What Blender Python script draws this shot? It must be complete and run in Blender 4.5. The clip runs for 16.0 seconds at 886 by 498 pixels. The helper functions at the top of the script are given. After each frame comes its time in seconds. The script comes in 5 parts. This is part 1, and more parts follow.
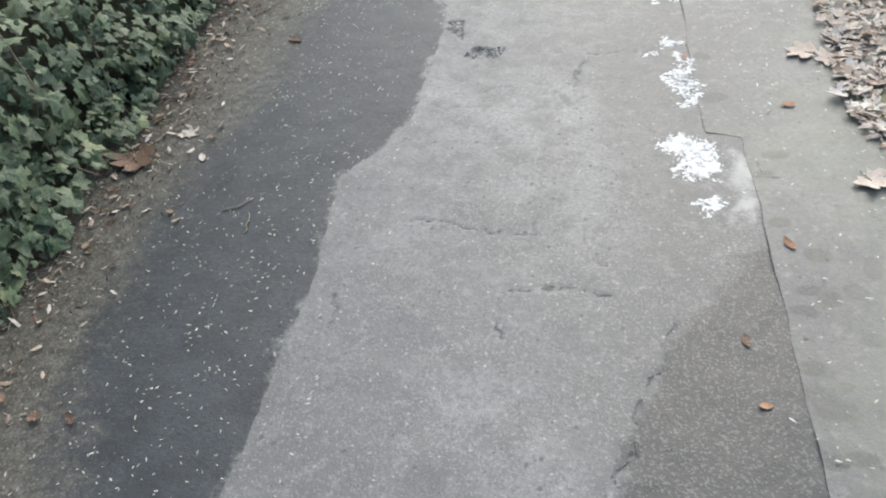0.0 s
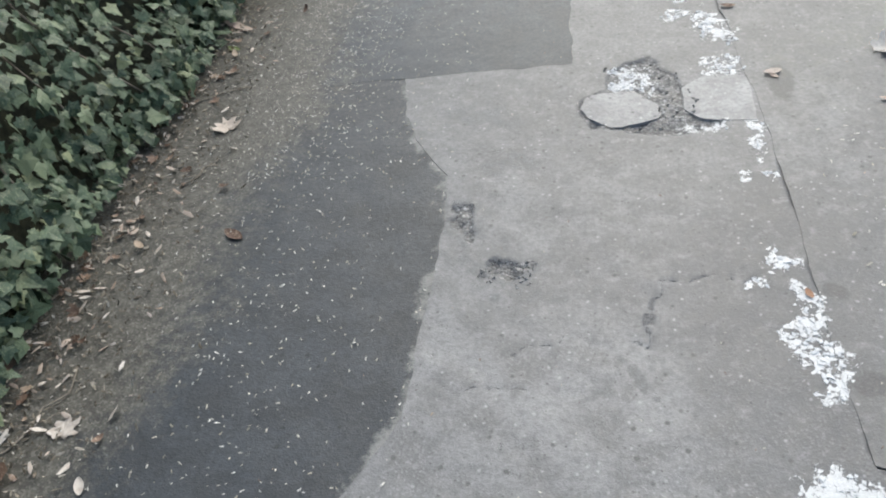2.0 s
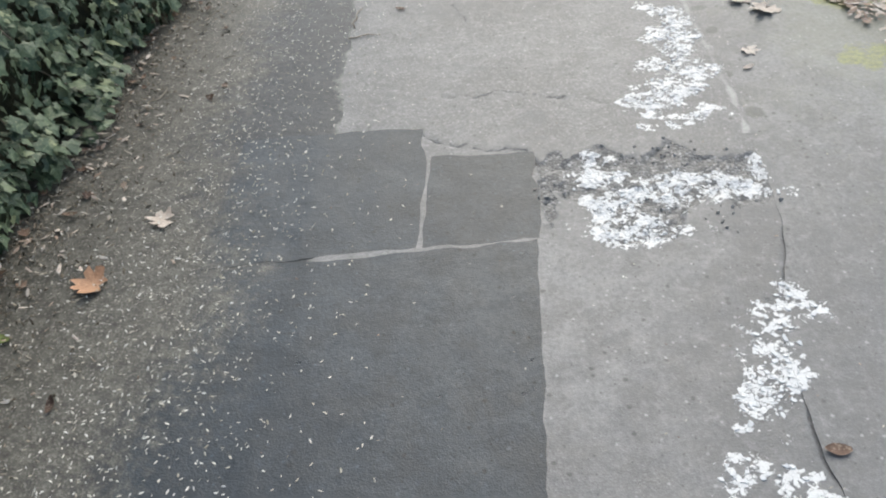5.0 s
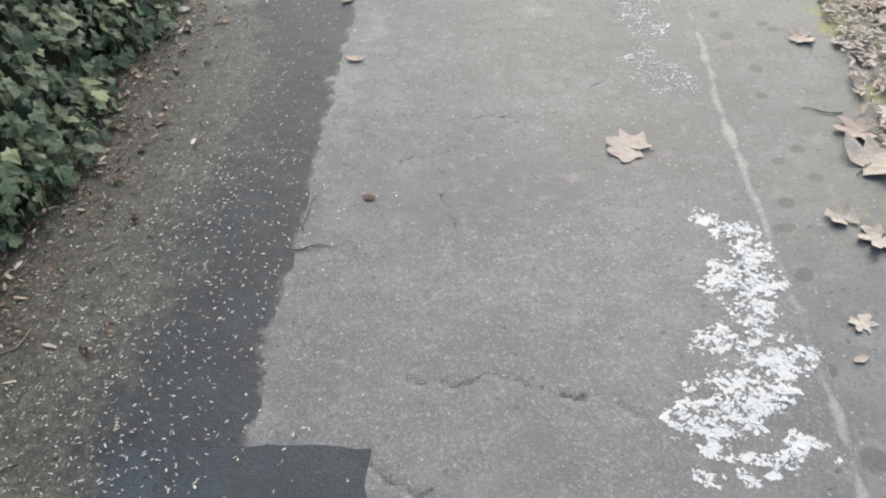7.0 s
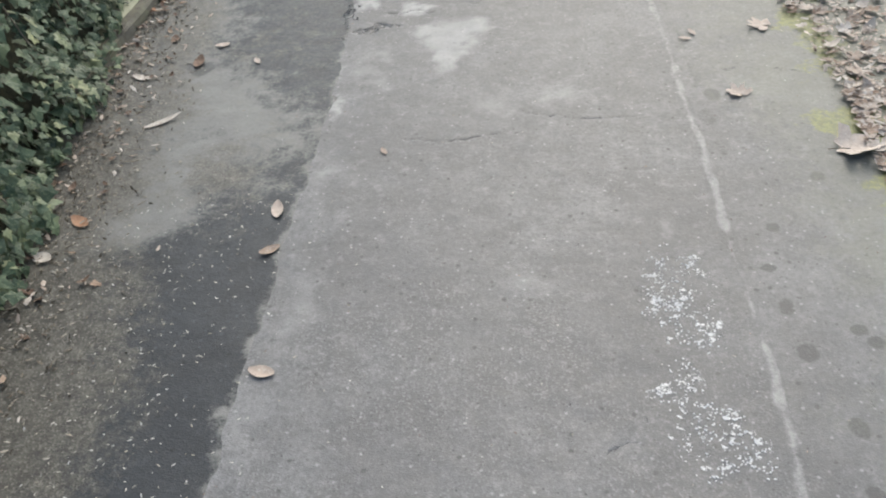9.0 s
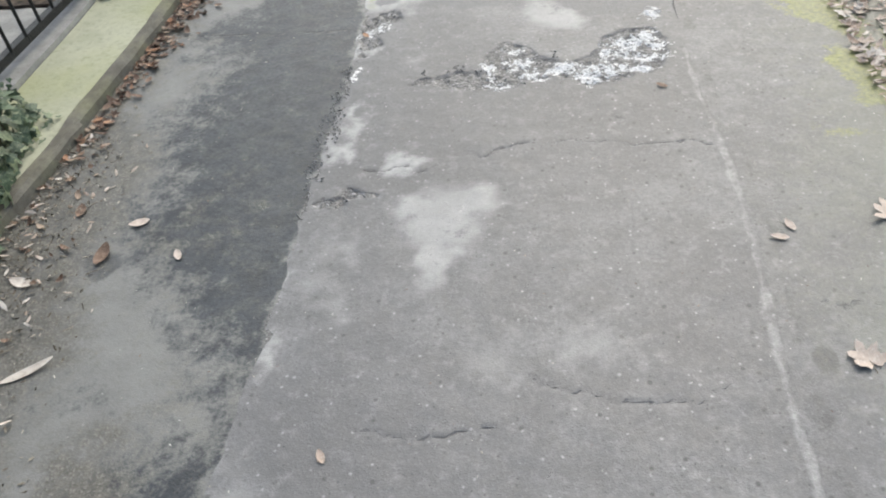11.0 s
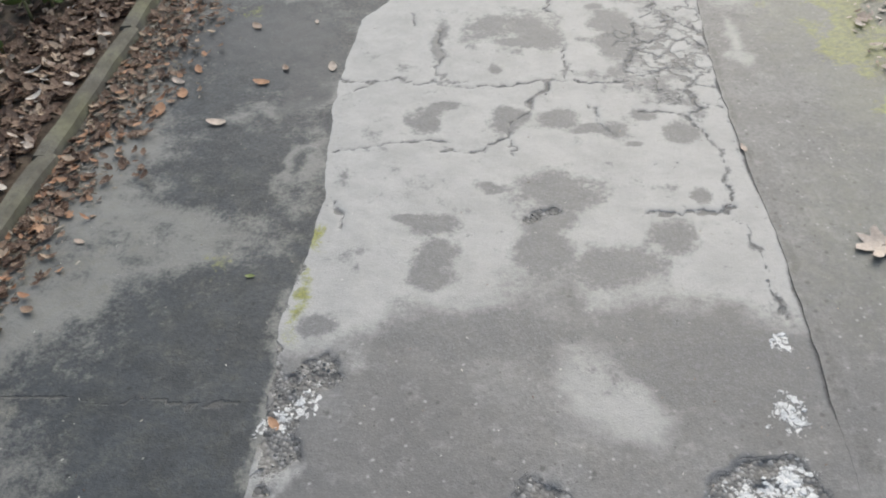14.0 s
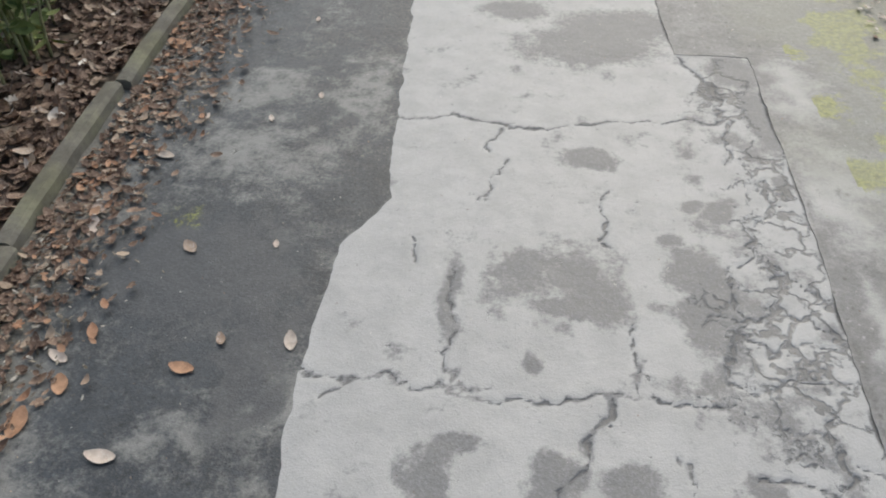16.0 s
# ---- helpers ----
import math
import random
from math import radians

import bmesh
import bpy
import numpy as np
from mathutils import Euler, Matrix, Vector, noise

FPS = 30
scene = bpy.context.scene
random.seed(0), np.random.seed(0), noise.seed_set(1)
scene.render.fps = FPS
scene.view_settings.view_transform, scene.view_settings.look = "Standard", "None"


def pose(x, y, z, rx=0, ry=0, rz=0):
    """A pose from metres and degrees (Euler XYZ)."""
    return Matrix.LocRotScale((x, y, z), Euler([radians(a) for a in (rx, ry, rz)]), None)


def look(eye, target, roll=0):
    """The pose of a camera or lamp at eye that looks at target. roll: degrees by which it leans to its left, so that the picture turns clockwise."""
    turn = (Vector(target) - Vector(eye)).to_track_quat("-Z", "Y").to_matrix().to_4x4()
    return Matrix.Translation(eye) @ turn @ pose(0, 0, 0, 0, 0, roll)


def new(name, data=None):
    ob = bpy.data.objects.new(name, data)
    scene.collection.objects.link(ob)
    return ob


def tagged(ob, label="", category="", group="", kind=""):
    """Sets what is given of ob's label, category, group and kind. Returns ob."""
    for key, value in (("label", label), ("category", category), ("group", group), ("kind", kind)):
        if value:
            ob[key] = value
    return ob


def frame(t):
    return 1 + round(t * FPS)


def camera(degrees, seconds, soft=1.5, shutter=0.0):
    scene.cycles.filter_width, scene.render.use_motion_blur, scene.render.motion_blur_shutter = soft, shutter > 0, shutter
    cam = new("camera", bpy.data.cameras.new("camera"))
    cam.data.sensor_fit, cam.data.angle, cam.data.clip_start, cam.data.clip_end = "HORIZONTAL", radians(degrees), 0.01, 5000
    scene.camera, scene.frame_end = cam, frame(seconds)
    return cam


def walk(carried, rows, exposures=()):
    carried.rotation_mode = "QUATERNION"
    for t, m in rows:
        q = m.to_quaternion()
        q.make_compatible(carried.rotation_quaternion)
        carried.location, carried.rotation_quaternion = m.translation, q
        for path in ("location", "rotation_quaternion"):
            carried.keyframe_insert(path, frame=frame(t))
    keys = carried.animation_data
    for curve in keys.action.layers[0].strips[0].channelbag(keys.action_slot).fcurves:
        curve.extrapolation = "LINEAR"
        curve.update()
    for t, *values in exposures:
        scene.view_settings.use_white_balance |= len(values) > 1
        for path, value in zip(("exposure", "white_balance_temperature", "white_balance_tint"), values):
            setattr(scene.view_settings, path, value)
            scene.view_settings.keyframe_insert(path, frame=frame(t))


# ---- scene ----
cam = camera(58.3, 16.0, soft=2.0)
PATH = [
    (0, (0.219, 0.006, 1.424), (-0.165, 1.446, 0.089), -8.3),
    (0.5, (0.091, 0.3, 1.396), (-0.089, 1.762, 0.043), -5.5),
    (1, (-0.085, 0.597, 1.401), (-0.2, 2.047, 0.029), -3.6),
    (1.5, (-0.023, 0.921, 1.393), (-0.348, 2.352, 0.034), -8.9),
    (2, (-0.006, 1.196, 1.398), (-0.37, 2.628, 0.05), -9.2),
    (2.5, (-0.166, 1.551, 1.383), (-0.341, 2.986, 0.0), -4.4),
    (3, (-0.207, 1.805, 1.375), (-0.357, 3.254, 0.005), -4.4),
    (3.5, (-0.103, 2.145, 1.381), (-0.375, 3.61, 0.047), -7.3),
    (4, (-0.11, 2.401, 1.364), (-0.336, 3.846, 0.0), -7.6),
    (4.2, (-0.166, 2.54, 1.363), (-0.329, 3.995, 0.001), -6.1),
    (6.3, (-0.144, 3.838, 1.408), (-0.3, 5.261, 0.011), -4.3),
    (6.5, (-0.155, 3.932, 1.413), (-0.287, 5.36, 0.019), -3.0),
    (7, (-0.077, 4.23, 1.402), (-0.301, 5.642, 0.003), -5.2),
    (7.5, (-0.056, 4.482, 1.399), (-0.329, 5.906, 0.021), -6.4),
    (8, (-0.187, 4.828, 1.386), (-0.399, 6.305, 0.055), -2.5),
    (8.5, (-0.168, 5.118, 1.383), (-0.324, 6.61, 0.06), -1.6),
    (9, (-0.053, 5.43, 1.411), (-0.298, 6.901, 0.079), -4.6),
    (9.2, (-0.04, 5.512, 1.413), (-0.298, 6.982, 0.082), -5.4),
    (11.3, (0.002, 6.807, 1.409), (-0.387, 8.221, 0.05), -8.0),
    (11.5, (-0.05, 6.939, 1.396), (-0.379, 8.375, 0.043), -5.9),
    (12, (-0.125, 7.228, 1.422), (-0.431, 8.683, 0.085), -5.2),
    (12.5, (-0.065, 7.556, 1.384), (-0.428, 8.985, 0.034), -8.5),
    (13, (-0.079, 7.802, 1.385), (-0.548, 9.2, 0.035), -9.6),
    (13.5, (-0.249, 8.1, 1.365), (-0.553, 9.511, -0.02), -5.1),
    (14, (-0.331, 8.335, 1.369), (-0.616, 9.766, 0.001), -4.1),
    (14.5, (-0.273, 8.664, 1.358), (-0.692, 10.049, -0.023), -9.9),
    (15, (-0.303, 8.903, 1.352), (-0.655, 10.299, -0.036), -8.3),
    (15.5, (-0.502, 9.246, 1.355), (-0.774, 10.672, -0.021), -2.6),
    (16, (-0.56, 9.508, 1.375), (-0.825, 10.956, 0.021), -1.1),
]
walk(cam, [(t, look(eye, target, roll)) for t, eye, target, roll in PATH], [(0, 0.25, 6250, 4), (0.7, 0.16, 6230, 4), (1.5, 0.12, 6230, 4), (3, 0.24, 6230, 4), (4, 0.20, 6250, 4), (7, 0.05, 6400, 5), (9, 0.03, 6400, 5), (11.5, 0.20, 6400, 5), (12.5, 0.0, 6450, 5), (16, -0.18, 6450, 5)])

# ---- world, light ----
world = bpy.data.worlds.new("sky")
scene.world = world
world.use_nodes = True
wn = world.node_tree.nodes
sky = wn.new("ShaderNodeTexSky")
sky.sky_type, sky.sun_disc = "NISHITA", False
sky.sun_elevation, sky.sun_rotation = radians(46), radians(8)
sky.air_density, sky.dust_density, sky.ozone_density = 1.0, 4.0, 1.0
world.node_tree.links.new(sky.outputs[0], wn["Background"].inputs[0])
wn["Background"].inputs[1].default_value = 0.15
sun = new("sun", bpy.data.lights.new("sun", "SUN"))
sun.data.energy, sun.data.angle, sun.data.color = 1.5, radians(120), (1.0, 0.965, 0.915)
sun.matrix_world = look((0.55, 4.0, 4.1), (0, 0, 0))


# ---- node materials ----
class Shade:
    """A procedural material, node by node."""

    def __init__(self, name):
        self.mat = bpy.data.materials.new(name)
        self.mat.use_nodes = True
        self.tree = self.mat.node_tree
        self.tree.nodes.clear()
        self.end = self.tree.nodes.new("ShaderNodeOutputMaterial")
        self.bsdf = self.tree.nodes.new("ShaderNodeBsdfPrincipled")
        self.tree.links.new(self.bsdf.outputs[0], self.end.inputs[0])
        self.pos = self.tree.nodes.new("ShaderNodeTexCoord").outputs["Object"]

    def put(self, sock, v):
        if isinstance(v, bpy.types.NodeSocket):
            self.tree.links.new(v, sock)
        elif isinstance(v, tuple) and len(v) == 3 and sock.type == "RGBA":
            sock.default_value = (*v, 1)
        else:
            sock.default_value = v

    def noise(self, scale, detail=4.0, rough=0.55, warp=0.0):
        n = self.tree.nodes.new("ShaderNodeTexNoise")
        self.put(n.inputs["Vector"], self.pos)
        self.put(n.inputs["Scale"], scale)
        self.put(n.inputs["Detail"], detail)
        self.put(n.inputs["Roughness"], rough)
        self.put(n.inputs["Distortion"], warp)
        return n.outputs[0]

    def cells(self, scale, feature="F1", warp=0.0):
        n = self.tree.nodes.new("ShaderNodeTexVoronoi")
        n.feature = feature
        at = self.pos
        if warp:
            w = self.tree.nodes.new("ShaderNodeTexNoise")
            self.put(w.inputs["Vector"], self.pos)
            self.put(w.inputs["Scale"], 22)
            v = self.tree.nodes.new("ShaderNodeVectorMath")
            v.operation = "MULTIPLY_ADD"
            self.put(v.inputs[0], w.outputs["Color"])
            v.inputs[1].default_value = (warp, warp, warp)
            self.put(v.inputs[2], self.pos)
            at = v.outputs[0]
        self.put(n.inputs["Vector"], at)
        self.put(n.inputs["Scale"], scale)
        return n

    def math(self, op, a, b=0.0):
        n = self.tree.nodes.new("ShaderNodeMath")
        n.operation = op
        self.put(n.inputs[0], a)
        self.put(n.inputs[1], b)
        return n.outputs[0]

    def step(self, v, lo, hi, a=0.0, b=1.0):
        n = self.tree.nodes.new("ShaderNodeMapRange")
        n.interpolation_type = "SMOOTHSTEP"
        for i, x in enumerate((v, lo, hi, a, b)):
            self.put(n.inputs[i], x)
        return n.outputs[0]

    def mix(self, f, a, b, blend="MIX"):
        n = self.tree.nodes.new("ShaderNodeMix")
        n.data_type, n.blend_type = "RGBA", blend
        self.put(n.inputs[0], f)
        self.put(n.inputs[6], a)
        self.put(n.inputs[7], b)
        return n.outputs[2]

    def ramp(self, f, stops):
        n = self.tree.nodes.new("ShaderNodeValToRGB")
        e = n.color_ramp.elements
        while len(e) < len(stops):
            e.new(0.5)
        for k, (p, c) in zip(e, stops):
            k.position, k.color = p, (*c, 1)
        self.put(n.inputs[0], f)
        return n.outputs[0]

    def value(self, name):
        n = self.tree.nodes.new("ShaderNodeAttribute")
        n.attribute_name = name
        return n.outputs["Fac"]

    def chance(self):
        a = self.tree.nodes.new("ShaderNodeObjectInfo").outputs["Random"]
        b = self.tree.nodes.new("ShaderNodeNewGeometry").outputs["Random Per Island"]
        return self.math("FRACT", self.math("ADD", a, b))

    def done(self, color, rough=0.8, height=None, depth=0.002, strength=1.0, spec=0.4):
        self.put(self.bsdf.inputs["Base Color"], color)
        self.put(self.bsdf.inputs["Roughness"], rough)
        self.put(self.bsdf.inputs["Specular IOR Level"], spec)
        if height is not None:
            n = self.tree.nodes.new("ShaderNodeBump")
            self.put(n.inputs["Strength"], strength)
            self.put(n.inputs["Distance"], depth)
            self.put(n.inputs["Height"], height)
            self.put(self.bsdf.inputs["Normal"], n.outputs[0])
        return self.mat


def grey(v, warm=0.0):
    return (v * (1 + warm), v, v * (1 - warm))


def asphalt(name, base, coarse, pale=(0.46, 0.455, 0.44), damp_and_shade=(0.12, 0.122, 0.125), rough=0.55, cool=0.0, speckle=0.0, grit=0.75, spec=0.75):
    """Worn asphalt: stone grain, stains, pale cement film, damp or bare blotches, cracks, white paint, dust and moss;
    some shade is painted through the damp and crack colours.
    """
    def tone(k, warm=0.0):
        return grey(base * k, warm - cool)
    s = Shade(name)
    big, mid, fine = s.noise(1.7, 3), s.noise(8, 5, 0.65), s.noise(75, 4, 0.7)
    tint = s.mix(s.step(big, 0.4, 0.62), tone(0.84), tone(1.12))
    shift = s.math("ADD", s.value("tone"), s.math("MULTIPLY", s.math("SUBTRACT", s.noise(6, 6, 0.7), 0.5), 1.2))
    tint = s.mix(s.step(shift, 0.0, 0.9, 0.0, 0.6), tint, tone(1.7, 0.005))
    tint = s.mix(s.step(shift, -0.9, 0.0, 0.65, 0.0), tint, tone(0.5))
    tint = s.mix(s.step(mid, 0.4, 0.64, 0.0, 0.75), tint, tone(0.72, 0.01))
    tint = s.mix(s.step(s.noise(22, 5, 0.7), 0.5, 0.72, 0.0, 0.65), tint, tone(1.45, 0.01))
    # the stone grain, laid bare in patches
    stone = s.cells(230)
    sep = s.tree.nodes.new("ShaderNodeSeparateColor")
    s.put(sep.inputs[0], stone.outputs["Color"])
    light = s.step(sep.outputs[0], 0.74, 0.86)
    dark = s.step(sep.outputs[1], 0.66, 0.9)
    bare = s.step(s.math("ADD", s.noise(4, 4, 0.6), s.value("bare")), 0.42, 0.72, 0.25, 1.0)
    tint = s.mix(s.math("MULTIPLY", light, s.math("MULTIPLY", bare, coarse)), tint, grey(min(0.6, base * 2.3), 0.01))
    tint = s.mix(s.math("MULTIPLY", dark, s.math("MULTIPLY", bare, coarse)), tint, tone(0.4))
    tint = s.mix(s.step(fine, 0.38, 0.68, 0.0, 0.5), tint, tone(0.66))
    for scale, shade, most in ((31, 0.38, 0.8), (47, 2.2, 0.6), (70, 0.33, 0.75)):
        pock = s.cells(scale, "F1", 0.012)
        psep = s.tree.nodes.new("ShaderNodeSeparateColor")
        s.put(psep.inputs[0], pock.outputs["Color"])
        hit = s.math("MULTIPLY", s.step(pock.outputs["Distance"], 0.1, 0.24, most, 0.0), s.step(psep.outputs[0], 0.74, 0.8))
        tint = s.mix(hit, tint, tone(shade, 0.01))
    wob = s.math("MULTIPLY", s.math("SUBTRACT", s.noise(15, 6, 0.7), 0.5), 1.3)
    small = s.math("MULTIPLY", s.math("SUBTRACT", s.noise(85, 4, 0.75), 0.5), 0.8)
    wob = s.math("ADD", wob, small)
    pm = s.step(s.math("ADD", s.value("pale"), s.math("MULTIPLY", wob, grit)), -0.34, 0.36)
    film = s.mix(s.step(mid, 0.35, 0.7), pale, tuple(c * 0.84 for c in pale))
    film = s.mix(s.step(fine, 0.55, 0.75, 0.0, 0.45), film, tuple(c * 0.66 for c in pale))
    film = s.mix(s.step(s.noise(30, 5, 0.75), 0.62, 0.70, 0.0, speckle), film, damp_and_shade)
    tint = s.mix(pm, tint, film)
    # cement bloom, soft at its rim
    bloom = s.math("ADD", s.value("bloom"), s.math("MULTIPLY", small, 0.22))
    tint = s.mix(s.step(bloom, 0.0, 0.8, 0.0, 0.8), tint, film)
    # damp blotches, and the painted shadow strip by the right seam
    dm = s.step(s.math("ADD", s.value("damp_and_shade"), s.math("ADD", s.math("MULTIPLY", wob, 0.8), s.math("MULTIPLY", s.math("SUBTRACT", s.noise(48, 5, 0.75), 0.5), 1.0))), -0.2, 0.3, 0.0, 0.86)
    bottom = s.mix(s.step(fine, 0.4, 0.7), damp_and_shade, tuple(c * 1.45 for c in damp_and_shade))
    bottom = s.mix(s.math("MULTIPLY", light, 0.35), bottom, tuple(c * 2.2 for c in damp_and_shade))
    tint = s.mix(dm, tint, bottom)
    we = s.step(s.math("ADD", s.value("wet"), s.math("MULTIPLY", wob, 0.5)), 0.3, 0.75, 0.0, 0.95)
    tint = s.mix(we, tint, s.mix(s.math("MULTIPLY", light, 0.6), tone(0.26), tone(0.9)))
    # dust and small dirt
    du = s.step(s.math("ADD", s.value("dust"), s.math("MULTIPLY", wob, 1.3)), -0.35, 0.5, 0.0, 0.86)
    dirt = s.ramp(s.noise(30, 6, 0.75), [(0.3, (0.045, 0.042, 0.033)), (0.5, (0.12, 0.113, 0.092)), (0.72, (0.235, 0.225, 0.187))])
    dirt = s.mix(s.math("MULTIPLY", light, 0.45), dirt, (0.36, 0.34, 0.29))
    dirt = s.mix(s.math("MULTIPLY", dark, 0.5), dirt, (0.06, 0.05, 0.038))
    tint = s.mix(du, tint, dirt)
    mo = s.step(s.math("ADD", s.value("moss"), s.math("MULTIPLY", wob, 1.2)), -0.1, 0.4)
    green = s.ramp(s.noise(60, 4, 0.7), [(0.35, (0.13, 0.145, 0.02)), (0.65, (0.36, 0.37, 0.05))])
    tint = s.mix(s.math("MULTIPLY", mo, 0.92), tint, green)
    gm = s.step(s.math("ADD", s.value("algae"), wob), -0.3, 0.6, 0.0, 0.45)
    tint = s.mix(gm, tint, (0.25, 0.258, 0.195))
    pit = s.step(s.math("ADD", s.value("pit"), s.math("MULTIPLY", wob, 0.5)), 0.0, 0.12)
    gravel = s.cells(110)
    gsep = s.tree.nodes.new("ShaderNodeSeparateColor")
    s.put(gsep.inputs[0], gravel.outputs["Color"])
    rub = s.ramp(gsep.outputs[0], [(0.0, (0.085, 0.083, 0.08)), (0.5, (0.17, 0.167, 0.16)), (0.85, (0.28, 0.274, 0.262)), (1.0, (0.5, 0.49, 0.475))])
    rub = s.mix(s.step(gravel.outputs["Distance"], 0.35, 0.8, 0.0, 0.6), rub, (0.07, 0.068, 0.064))
    tint = s.mix(s.math("MULTIPLY", pit, 0.9), tint, rub)
    # cracks, and the shade painted at pothole rims and along the seam
    cr = s.math("SUBTRACT", s.value("crack"), s.math("MULTIPLY", s.noise(38, 5, 0.75), 0.013))
    cm = s.step(cr, -0.0035, 0.003, 1.0, 0.0)
    web = s.step(s.cells(9, "DISTANCE_TO_EDGE", 0.10).outputs["Distance"], 0.015, 0.09, 0.9, 0.0)
    cm = s.math("MAXIMUM", cm, s.math("MULTIPLY", web, s.step(s.math("ADD", s.value("craze"), s.math("MULTIPLY", wob, 1.8)), 0.35, 0.7)))
    tint = s.mix(s.math("MULTIPLY", cm, 0.8), tint, (0.095, 0.093, 0.09))
    # white paint, torn to crumbs
    chip = s.cells(85, "F1", 0.02)
    csep = s.tree.nodes.new("ShaderNodeSeparateColor")
    s.put(csep.inputs[0], chip.outputs["Color"])
    gaps = s.cells(85, "DISTANCE_TO_EDGE", 0.02).outputs["Distance"]
    tear = s.math("ADD", s.math("MULTIPLY", s.math("SUBTRACT", s.noise(19, 6, 0.75), 0.5), 3.6), s.math("MULTIPLY", s.math("SUBTRACT", csep.outputs[0], 0.5), 0.9))
    tear = s.math("ADD", tear, s.math("MULTIPLY", s.math("SUBTRACT", s.noise(110, 4, 0.7), 0.5), 1.0))
    tear = s.math("SUBTRACT", tear, s.step(gaps, 0.0, 0.12, 0.3, 0.0))
    wm = s.step(s.math("ADD", s.value("paint"), tear), 0.08, 0.22)
    white = s.mix(s.step(s.noise(110, 4, 0.7), 0.4, 0.7, 0.0, 0.5), (0.82, 0.82, 0.81), (0.62, 0.62, 0.60))
    tint = s.mix(s.math("MULTIPLY", wm, 0.96), tint, white)
    h = s.math("ADD", s.math("MULTIPLY", stone.outputs["Distance"], 0.4), s.math("MULTIPLY", fine, 0.8))
    h = s.math("SUBTRACT", h, s.math("MULTIPLY", cm, 2.0))
    h = s.math("ADD", h, s.math("MULTIPLY", wm, 1.2))
    h = s.math("ADD", h, s.math("MULTIPLY", pit, s.math("MULTIPLY", gravel.outputs["Distance"], -2.5)))
    return s.done(tint, s.step(fine, 0.3, 0.7, rough - 0.17, min(1, rough + 0.04)), h, 0.002, 0.6, spec)


def stony(name, a, b, scale, rough=0.9, spots=0.0, green=0.0, relief=0.003):
    s = Shade(name)
    c = s.mix(s.step(s.noise(scale, 6, 0.65), 0.35, 0.68), a, b)
    c = s.mix(s.step(s.noise(scale * 9, 4, 0.7), 0.45, 0.75, 0, 0.5), c, tuple(x * 0.6 for x in a))
    if green:
        c = s.mix(s.step(s.noise(scale * 0.5, 4, 0.6), 0.42, 0.66, 0, green), c, (0.28, 0.30, 0.09))
    if spots:
        c = s.mix(s.step(s.chance(), 0, 1, 0, spots), c, (0.06, 0.055, 0.05))
    return s.done(c, rough, s.noise(scale * 12, 5, 0.7), relief, 0.8)


def leafy(name, stops, rough=0.6, veins=0.25, spec=0.3):
    """A leaf's skin, its colour by chance from leaf to leaf."""
    s = Shade(name)
    c = s.ramp(s.chance(), stops)
    c = s.mix(s.step(s.noise(45, 4, 0.65), 0.38, 0.7, 0, 0.45), c, tuple(x * 0.7 for x in stops[0][1]))
    c = s.mix(s.step(s.noise(160, 3), 0.5, 0.7, 0, veins), c, tuple(min(1, x * 1.7) for x in stops[-1][1]))
    return s.done(c, rough, s.noise(120, 4), 0.001, 0.6, spec)


M_MID = asphalt("worn_asphalt", 0.195, 0.3, pale=(0.445, 0.442, 0.43), damp_and_shade=(0.115, 0.117, 0.12), speckle=0.5)
M_LEFT = asphalt("dark_asphalt", 0.046, 0.6, pale=(0.25, 0.25, 0.235), damp_and_shade=(0.06, 0.063, 0.067), rough=0.5, cool=0.14, grit=1.3, spec=0.5)
M_RIGHT = asphalt("grey_asphalt", 0.195, 0.35, damp_and_shade=(0.068, 0.068, 0.068))
M_PATCH = asphalt("smooth_dark_asphalt", 0.046, 0.18, rough=0.46, cool=0.26, spec=0.5)
M_SOIL = stony("leafy_soil", (0.055, 0.04, 0.03), (0.16, 0.125, 0.09), 14)
M_KERB = stony("kerb_concrete", (0.15, 0.14, 0.115), (0.235, 0.222, 0.19), 9, green=0.25)
M_SLAB = stony("mossy_concrete", (0.44, 0.45, 0.32), (0.58, 0.585, 0.45), 4, green=0.45)
M_SILL = stony("sill_concrete", (0.34, 0.335, 0.31), (0.46, 0.45, 0.42), 12)
M_WHITE = stony("white_flakes", (0.80, 0.80, 0.79), (0.88, 0.88, 0.87), 40, 0.75, relief=0.0002)
M_RUBBLE = stony("rubble", (0.24, 0.235, 0.225), (0.46, 0.45, 0.43), 60, spots=0.3, relief=0.0002)
M_ISLE = asphalt("old_surface", 0.30, 0.3)
M_STONE = stony("white_stone", (0.55, 0.54, 0.51), (0.75, 0.74, 0.71), 14)
M_METAL = stony("black_paint", (0.012, 0.013, 0.014), (0.022, 0.023, 0.024), 20, 0.45)
M_CHIP = leafy("pale_chips", [(0.0, (0.38, 0.35, 0.27)), (0.4, (0.66, 0.63, 0.55)), (1.0, (0.82, 0.81, 0.76))], 0.7, 0)
M_DEBRIS = leafy("brown_bits", [(0.0, (0.09, 0.072, 0.052)), (0.5, (0.19, 0.16, 0.12)), (0.8, (0.33, 0.29, 0.225)), (1.0, (0.62, 0.58, 0.50))], 0.8)
M_DRY = leafy("dry_leaf", [(0.0, (0.36, 0.26, 0.19)), (0.3, (0.56, 0.46, 0.37)), (0.7, (0.70, 0.62, 0.53)), (1.0, (0.80, 0.75, 0.67))], 0.65)
